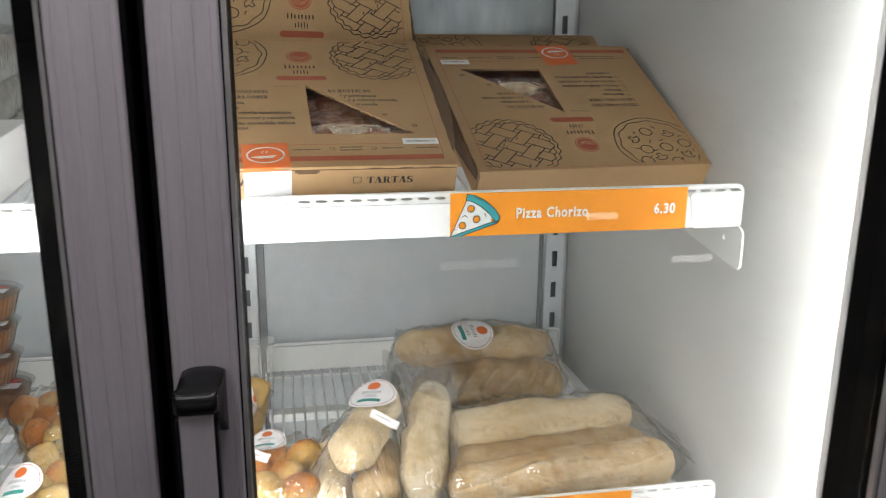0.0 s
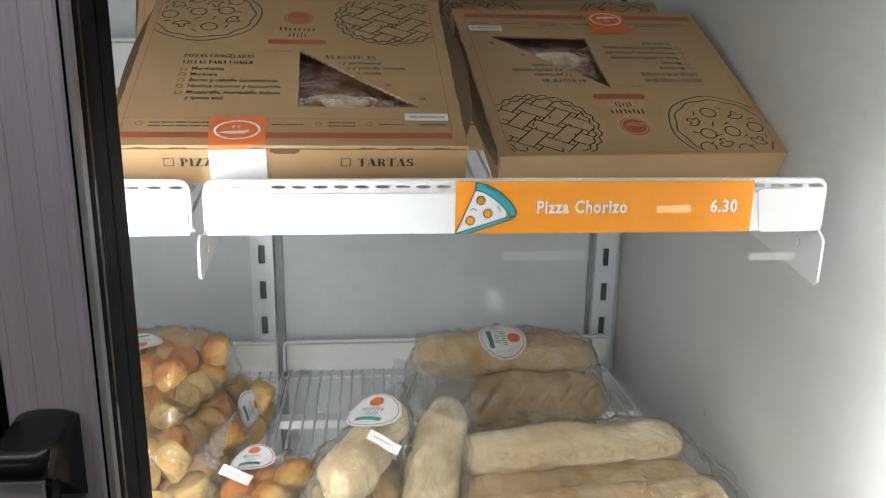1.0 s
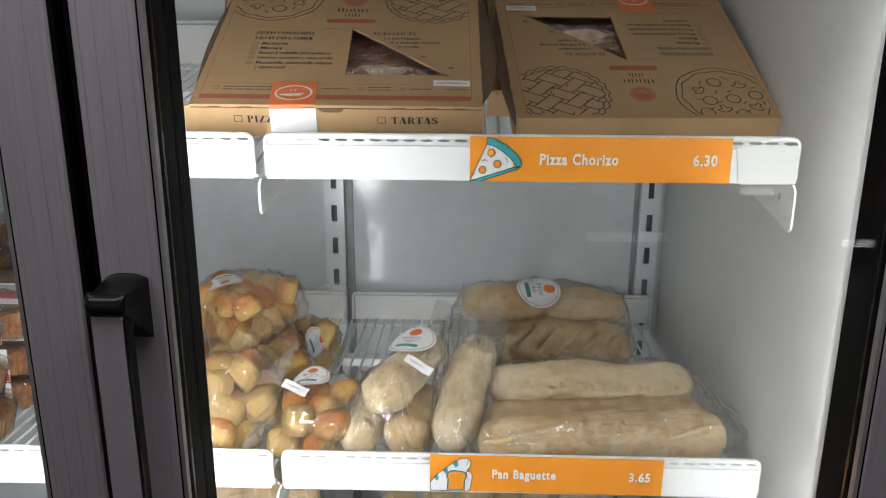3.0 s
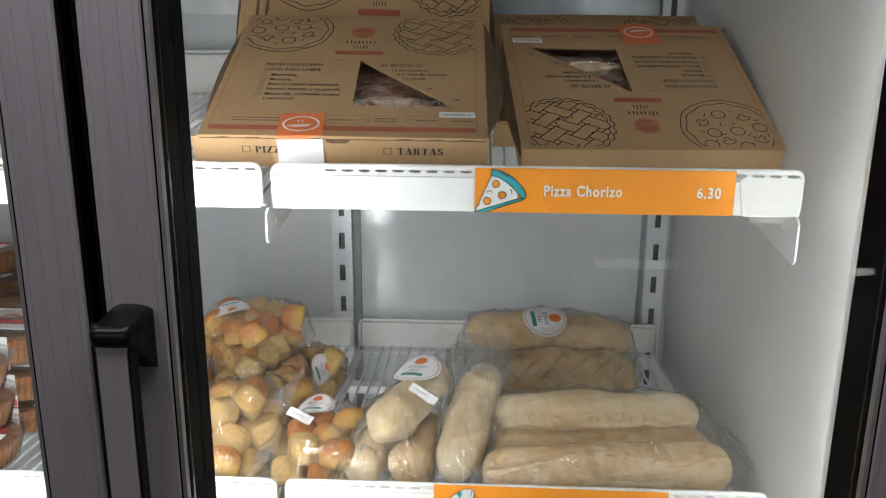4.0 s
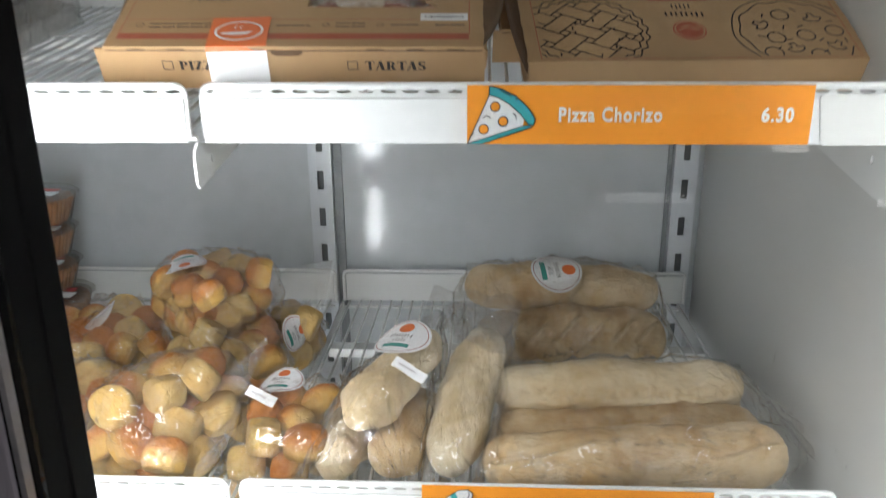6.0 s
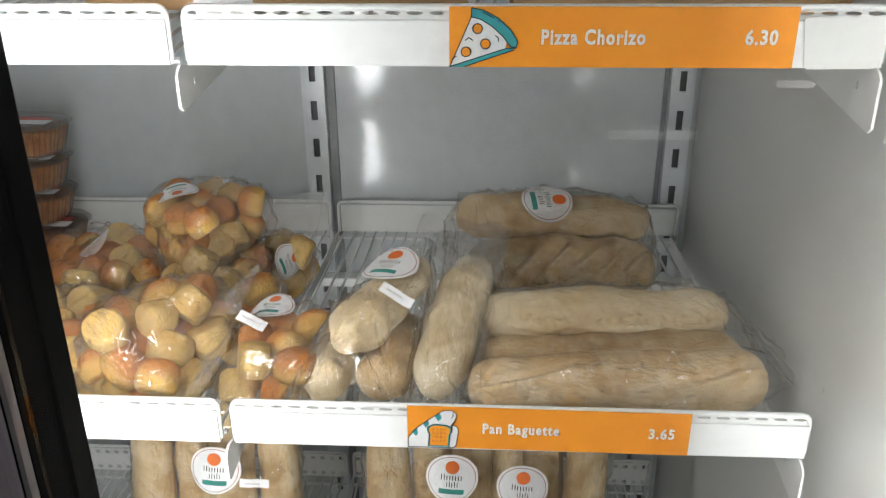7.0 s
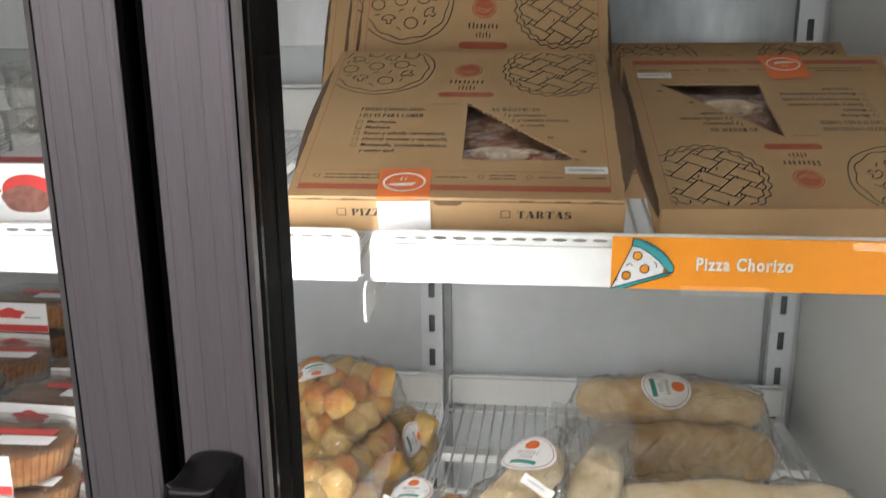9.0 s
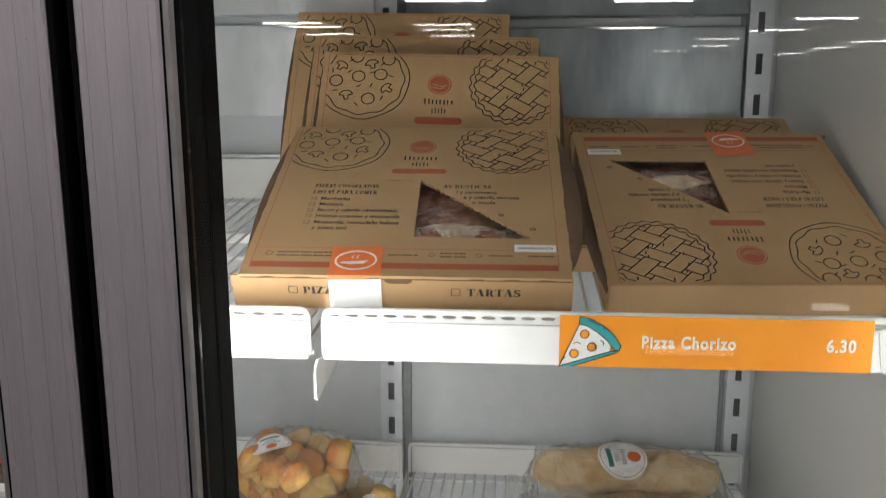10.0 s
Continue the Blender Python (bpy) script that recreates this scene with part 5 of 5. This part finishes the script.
def at_surface(p, normal, up, base):
    """A pose at p whose z looks along normal and whose y leans towards up."""
    z = Vector(normal).normalized()
    y = (Vector(up) - z * Vector(up).dot(z)).normalized()
    x = y.cross(z)
    m = Matrix((x, y, z)).transposed().to_4x4()
    m.translation = Vector(p) - base
    return m


# ---- bagged bread on the middle shelf ----
t, o = bread_bag("baguette_bag", "four pale baguettes in a crinkled clear plastic bag on the shelf", "bread", [
    ((0.256, 1.030, 0.908), (0.598, 1.072, 0.902), 0.0385, 2, 20, "baguette", WHEAT),
    ((0.262, 1.098, 0.900), (0.590, 1.140, 0.894), 0.034, 0, 0, "baguette", BROWN_LOAF),
    ((0.268, 1.142, 0.942), (0.580, 1.190, 0.925), 0.032, 0, 35, "baguette", PALE_ROLL),
    ((0.275, 1.165, 0.893), (0.585, 1.212, 0.888), 0.031, 0, 0, "baguette", WHEAT)], WHEAT, 1.0, extra=((0.632, 1.09, 0.89), (0.637, 1.16, 0.885)), crease=0.003, crumbs={2: 128})
part("bag_end", tail_mesh(Vector((0.60, 1.05, 0.93)) - o, Vector((0.60, 1.17, 0.93)) - o, Vector((0.636, 1.06, 0.895)) - o, Vector((0.635, 1.16, 0.905)) - o, 2.0), FILM_SHEET, t)

t, o = bread_bag("loaf_bag", "two floury brown loaves in a clear bag with round label", "bread", [
    ((0.246, 1.290, 0.930), (0.514, 1.350, 0.914), 0.047, 6, 25, "loaf", BROWN_LOAF),
    ((0.229, 1.378, 0.980), (0.518, 1.432, 0.950), 0.040, 0, 0, "loaf", WHEAT)], BROWN_LOAF, 3.0, extra=((0.212, 1.34, 0.97), (0.220, 1.36, 0.89), (0.530, 1.44, 0.88), (0.526, 1.39, 0.91)), crease=0.004)
round_sticker(t, at_surface((0.360, 1.370, 1.009), (0.08, -0.40, 0.91), (1, 0.19, -0.10), o), 0.037, 0.075)

t, o = bread_bag("roll_bag", "long pale floury rolls in a clear bag with round label", "bread", [
    ((0.112, 1.030, 0.957), (0.195, 1.190, 0.990), 0.031, 0, 0, "roll", PALE_ROLL),
    ((0.152, 1.030, 0.904), (0.185, 1.180, 0.905), 0.033, 0, 30, "roll", WHEAT),
    ((0.082, 1.025, 0.903), (0.110, 1.170, 0.903), 0.031, 0, 60, "roll", PALE_ROLL)], PALE_ROLL, 5.0, extra=((0.052, 0.998, 0.888), (0.178, 1.0, 0.888), (0.200, 1.23, 1.0)), crease=0.0035)
round_sticker(t, at_surface((0.160, 1.128, 1.018), (-0.20, -0.10, 0.97), (0.30, 0.85, 0.2), o), 0.035, 0.065)
paper_tag(t, at_surface((0.173, 1.082, 0.998), (0.15, -0.62, 0.77), (0.3, 0.6, 0.5), o) @ pose(0, 0, 0, 0, 0, -8))


part("bag_end", tail_mesh(Vector((0.075, 1.02, 0.935)) - o, Vector((0.10, 1.10, 0.975)) - o, Vector((0.045, 0.998, 0.892)) - o, Vector((0.060, 1.10, 0.900)) - o, 6.0), FILM_SHEET, t)

t, o = bread_bag("roll_bag", "one long floury roll in a milky clear bag", "bread", [
    ((0.216, 1.022, 0.902), (0.262, 1.215, 0.985), 0.034, 0, 10, "roll", FLOURY)], FLOURY, 7.0, extra=((0.188, 1.0, 0.888), (0.262, 1.0, 0.888), (0.207, 1.25, 1.012), (0.298, 1.25, 0.995)), crease=0.0035)
part("bag_end", tail_mesh(Vector((0.180, 1.16, 1.020)) - o, Vector((0.290, 1.14, 0.985)) - o, Vector((0.190, 1.262, 1.026)) - o, Vector((0.308, 1.255, 1.012)) - o, 4.0), FILM_SHEET, t)
part("bag_end", tail_mesh(Vector((0.262, 1.05, 0.925)) - o, Vector((0.298, 1.20, 0.990)) - o, Vector((0.262, 1.03, 0.885)) - o, Vector((0.310, 1.20, 0.90)) - o, 5.0), FILM_SHEET, t)


def bun_bag(label, centre, size, yaw, seed, sticker=None, tag=None, pitch=0.0, tail=None, sheet=None):
    """Small buns packed in a clear bag. size: width, depth, height of the filled part."""
    c = Vector(centre)
    t = thing("bun_bag", Matrix.Translation(c), label, "bread", "bags of small buns")
    rnd = random.Random(seed)
    turn = pose(0, 0, 0, pitch, 0, yaw)
    obs = []
    w, d, h = (q / 2 for q in size)
    step = 0.0445
    nz = max(1, int(round(2 * h / 0.039)))
    for k in range(nz):
        z = -h + 0.020 + k * 0.039
        ny = max(1, int((2 * d - 0.01) / step))
        for j in range(ny):
            nx = max(1, int((2 * w - 0.0) / step))
            for i in range(nx):
                x = (i - (nx - 1) / 2) * step + (0.012 if (j + k) % 2 else -0.010)
                y = (j - (ny - 1) / 2) * step
                if (x / (w + 0.008)) ** 2 + (y / (d + 0.006)) ** 2 + (max(0.0, z) / (h * 1.25)) ** 2 > 1.0:
                    continue
                p = turn @ Vector((x + rnd.uniform(-0.005, 0.005), y + rnd.uniform(-0.005, 0.005), z + rnd.uniform(-0.004, 0.004)))
                m = Matrix.Translation(p) @ pose(0, 0, 0, rnd.uniform(-75, 75), rnd.uniform(-70, 70), rnd.uniform(0, 360))
                obs.append(part("bun", rnd.choice(BUNS), None, t, "", m))
    pts = hull_points(obs, 2)
    ends = []
    if tail:
        a, b = (turn @ Vector(q) for q in tail)
        ends = [a, b]
    part("bag", film_mesh(pts + ends, seed, grow=0.002, crease=0.004, scale=42.0), FILM, t, "crinkled clear plastic bag")
    if sheet:
        part("bag_end", tail_mesh(*[Vector(q) - c for q in sheet], seed), FILM_SHEET, t)
    if sticker:
        p, n, up, r = sticker
        round_sticker(t, at_surface(p, n, up, c), r, 0.05)
    if tag:
        p, n, up, roll = tag
        paper_tag(t, at_surface(p, n, up, c) @ pose(0, 0, 0, 0, 0, roll))
    return t


bun_bag("small golden buns in a clear bag with a white tag", (0.025, 1.095, 0.908), (0.110, 0.155, 0.082), -8, 21,
        ((0.010, 1.140, 0.952), (-0.12, -0.05, 0.98), (0.1, 0.9, 0.1), 0.028), ((-0.004, 1.098, 0.952), (-0.15, -0.6, 0.78), (0.2, 0.7, 0.5), -14), sheet=((-0.025, 1.02, 0.93), (-0.03, 1.13, 0.945), (-0.060, 1.01, 0.90), (-0.058, 1.12, 0.915)))
bun_bag("browned buns in a slim upright clear bag with round label", (-0.030, 1.405, 0.893), (0.075, 0.10, 0.085), 10, 22,
        ((-0.018, 1.352, 0.912), (0.86, -0.48, 0.22), (0.7, 0.6, 0.2), 0.027), ((-0.050, 1.335, 0.880), (0.2, -0.9, 0.4), (0.3, 0.5, 0.8), 10), sheet=((-0.075, 1.40, 0.935), (0.015, 1.395, 0.930), (-0.055, 1.445, 0.975), (0.022, 1.455, 0.990)))
bun_bag("small golden buns in a bulging clear bag on the shelf front", (-0.122, 1.110, 0.912), (0.135, 0.205, 0.100), -20, 23, sheet=((-0.075, 1.09, 0.955), (-0.045, 1.18, 0.960), (-0.030, 1.13, 0.945), (-0.020, 1.215, 0.975)))
bun_bag("golden buns in a clear labelled bag lying on other bags", (-0.138, 1.350, 0.982), (0.165, 0.150, 0.074), -35, 24,
        ((-0.165, 1.330, 1.032), (-0.15, -0.05, 0.98), (0.3, -0.8, 0.1), 0.030), tail=((0.09, 0.06, -0.02), (0.08, -0.02, -0.03)))
bun_bag("small buns in a clear bag under another bag", (-0.115, 1.320, 0.905), (0.165, 0.200, 0.100), 12, 25, tail=((0.09, -0.06, -0.02), (0.09, -0.02, -0.03)))
bun_bag("small golden buns in a clear bag pressed between other bags", (-0.252, 1.120, 0.912), (0.130, 0.230, 0.095), 8, 26,
        ((-0.300, 1.066, 0.957), (-0.3, -0.35, 0.88), (0.1, 0.8, 0.4), 0.030))
bun_bag("browned buns in a clear bag by the shelf back", (-0.300, 1.345, 0.900), (0.170, 0.200, 0.095), 30, 27,
        ((-0.292, 1.318, 0.955), (-0.75, 0.15, 0.65), (0.5, 0.7, 0.3), 0.028))

# ---- tall bags of baguettes on the bottom shelf ----
for i, (cx, cy, n, lean, lab) in enumerate(((-0.150, 1.235, 4, 3, "tall pale baguettes standing in a clear bag with a round label"), (0.205, 1.225, 3, -2, "brown baguettes standing in a clear bag with a round label"),
                                           (0.355, 1.240, 3, 2, "brown baguettes standing in a clear bag with a twisted top"))):
    w = 0.062
    loaves = []
    for k in range(n):
        x = cx + (k - (n - 1) / 2) * w
        y = cy + (0.025 if k % 2 else 0.0)
        loaves.append(((x, y, 0.305), (x + 0.006 * lean, y + 0.02, 0.70 + 0.02 * ((k * 7) % 3)), 0.034, 0, 40 * k, "baguette", BROWN_LOAF if i else WHEAT))
    t, o = bread_bag("baguette_bag", lab, "bread", loaves, WHEAT, 11.0 + i * 2, extra=((cx - 0.06, cy + 0.02, 0.78), (cx + 0.05, cy + 0.03, 0.775)), crease=0.004)
    sx, sz = ((-0.111, 0.657), (0.231, 0.663), (0.331, 0.636))[i]
    round_sticker(t, at_surface((sx, cy - 0.050, sz), (0.0, -0.97, 0.2), (0.05, 0.0, 1.0), o), 0.037, 0.07)
    if i == 0:
        paper_tag(t, at_surface((-0.055, cy - 0.048, 0.635), (0.1, -0.97, 0.2), (0.0, 0.0, 1.0), o) @ pose(0, 0, 0, 0, 0, -6))


# ---- packs seen through the other door ----
def burger_box(m, label):
    t = thing("burger_box", m, label, "box", "frozen burger boxes")
    w, d, h = 0.17, 0.17, 0.068
    part("carton", box_bm(-w, 0, 0, d, 0, h, 0.0012), PAPER, t)
    part("print", fill_bm([ring(-0.112, 0.036, 0.030, 0.021, 24, wob=0.04, k=3)[:-1]], 0.0004), RED_PRINT, t, "red sauce drawing", pose(0, -0.0004, 0, 90))
    part("print", fill_bm([ring(-0.116, 0.029, 0.028, 0.015, 24, wob=0.05, k=5)[:-1]], 0.0008), PATTY, t, "brown patty drawing", pose(0, -0.0004, 0, 90))
    part("print", fill_bm([ring(-0.153, 0.053, 0.0075, n=16)[:-1]], 0.0004), ORANGE, t, "orange emblem", pose(0, -0.0004, 0, 90))
    part("print", fill_bm([rect(-0.162 + i * 0.005, -0.1585 + i * 0.005, 0.036, 0.040) for i in range(4)], 0.0004), GREY_INK, t, "", pose(0, -0.0004, 0, 90))
    part("print", fill_bm([rect(-w + 0.002, -0.002, 0.002, 0.03)], 0.0004), RED_PRINT, t, "red band", pose(0, 0, h + 0.0002))
    return t


burger_box(pose(-0.261, 1.000, 1.3285, 3), "white frozen burger box with a printed red patty")


def wrapped_tray(m, seed, label):
    t = thing("wrapped_tray", m, label, "food pack", "wrapped trays")
    part("tray", box_bm(-0.10, 0.10, -0.13, 0.13, 0, 0.028, 0.006), MATTE_TAG, t)
    bm = bmesh.new()
    bmesh.ops.create_grid(bm, x_segments=20, y_segments=24, size=0.1)
    for v in bm.verts:
        v.co.y *= 1.25
        k = max(0.0, 1 - (abs(v.co.x) / 0.1) ** 6) * max(0.0, 1 - (abs(v.co.y) / 0.126) ** 6)
        v.co.z = 0.029 + 0.022 * k + 0.004 * noise.noise(v.co * 45 + Vector((seed, 0, 0)))
    part("meat", bm, PALE_MEAT, t, "frosted pale contents", None, True)
    bm = box_bm(-0.102, 0.102, -0.132, 0.132, 0, 0.056)
    bmesh.ops.subdivide_edges(bm, edges=bm.edges, cuts=14, use_grid_fill=True)
    bm.normal_update()
    for v in bm.verts:
        v.co += v.normal * (0.004 * noise.noise(v.co * 50 + Vector((seed, 3, 0))) + 0.002 * noise.noise(v.co * 110))
    part("wrap", bm, FILM_TIGHT, t, "crinkled shiny clear wrap", None, True)
    return t


wrapped_tray(pose(-0.425, 1.335, 1.331, 6), 1, "shrink-wrapped grey tray stacked on the wire shelf")
wrapped_tray(pose(-0.432, 1.340, 1.389, 6, 0, 3), 2, "shrink-wrapped grey tray on top of another tray")
wrapped_tray(pose(-0.422, 1.345, 1.447, 6, 0, -2), 3, "shrink-wrapped grey tray on top of a stack")


def cake_tub(m, label):
    """A long clear tub with round ends, a flanged lid and a paper band round its middle; its right end at x = 0."""
    t = thing("cake_tub", m, label, "food tub", "clear cake tubs")
    length, depth, h = 0.20, 0.125, 0.055

    def outline(k, r=0.052, n=9):
        hx, hy = length / 2 * k, depth / 2 * k
        r = min(r * k, hy)
        pts = []
        for sx, sy, a0 in ((1, 1, 0), (-1, 1, 90), (-1, -1, 180), (1, -1, 270)):
            for i in range(n):
                a = radians(a0 + 90 * i / (n - 1))
                pts.append((-length / 2 + sx * (hx - r) + r * math.cos(a), depth / 2 + sy * (hy - r) + r * math.sin(a)))
        return pts

    def lofted(rings, wobble=0.0):
        bm = bmesh.new()
        rows = []
        for k, z in rings:
            rows.append([bm.verts.new((x, y, z + wobble * noise.noise(Vector((x * 60, y * 60, z * 40))))) for x, y in outline(k)])
        for lo, hi in zip(rows, rows[1:]):
            for i in range(len(lo)):
                j = (i + 1) % len(lo)
                bm.faces.new((lo[i], lo[j], hi[j], hi[i]))
        bm.faces.new(rows[0][::-1])
        bm.faces.new(rows[-1])
        return bm

    part("cake", lofted([(0.78, 0.003), (0.84, 0.02), (0.90, 0.038), (0.86, 0.043), (0.6, 0.045)], 0.004), CAKE, t, "brown glazed cake", None, True)
    tub = part("tub", lofted([(0.80, 0.0), (0.82, 0.002), (0.93, 0.046)]), TUB, t, "clear ribbed plastic tub")
    lo, hi = outline(0.823), outline(0.932)
    for i in list(range(0, 9)) + list(range(27, 36)):
        part("rib", tube_bm([(*lo[i], 0.004), (*hi[i], 0.044)], 0.0011, 5), TUB, tub)
    lid = part("lid", lofted([(0.98, 0.0465), (1.0, 0.0475), (1.0, 0.0495), (0.95, 0.051), (0.93, 0.0545), (0.88, 0.055)]), TUB, t, "clear flanged lid")
    s = part("sleeve", box_bm(-0.165, -0.048, -0.0025, -0.0012, 0.001, 0.0525), PAPER, t, "white paper sleeve with a red band")
    part("stripe", box_bm(-0.165, -0.048, -0.0031, -0.0026, 0.002, 0.014), RED_PRINT, s, "red printed band")
    part("picture", fill_bm([ring(-0.115, 0.034, 0.026, 0.009, 24, wob=0.16, k=5)[:-1]]), RED_PRINT, s, "red food picture", pose(0, -0.0029, 0, 90))
    part("picture", fill_bm([rect(-0.088 + i * 0.006, -0.084 + i * 0.006, 0.026, 0.029) for i in range(5)]), TEAL_GREEN, s, "", pose(0, -0.0029, 0, 90))
    part("stripe", box_bm(-0.125, -0.02, 0.050, 0.066, 0.0569, 0.0573), RED_PRINT, lid, "red lid label")
    part("paper_tag", box_bm(-0.085, -0.012, 0.022, 0.046, 0.0569, 0.0575), PAPER, lid, "white printed tag")
    return t


tub0 = cake_tub(pose(-0.405, 1.018, 0.8705), "brown cake in a clear round-ended tub with a paper sleeve")
STACKS = ((-0.405, 1.018, 0.8705, 3), (-0.402, 1.160, 0.866, 3), (-0.408, 1.302, 0.862, 3), (-0.404, 1.446, 0.856, 4), (-0.612, 1.020, 0.8705, 3), (-0.615, 1.165, 0.866, 3), (-0.610, 1.306, 0.862, 3), (-0.613, 1.450, 0.856, 4))
for i, (x, y, z, n) in enumerate(STACKS):
    for k in range(n):
        if i or k:
            copy_thing(tub0, pose(x - 0.004 * ((i + 2 * k) % 3), y + 0.003 * ((k + i) % 2), z + 0.0578 * k, -2.0, 0, 2 * ((i + k) % 3) - 2))
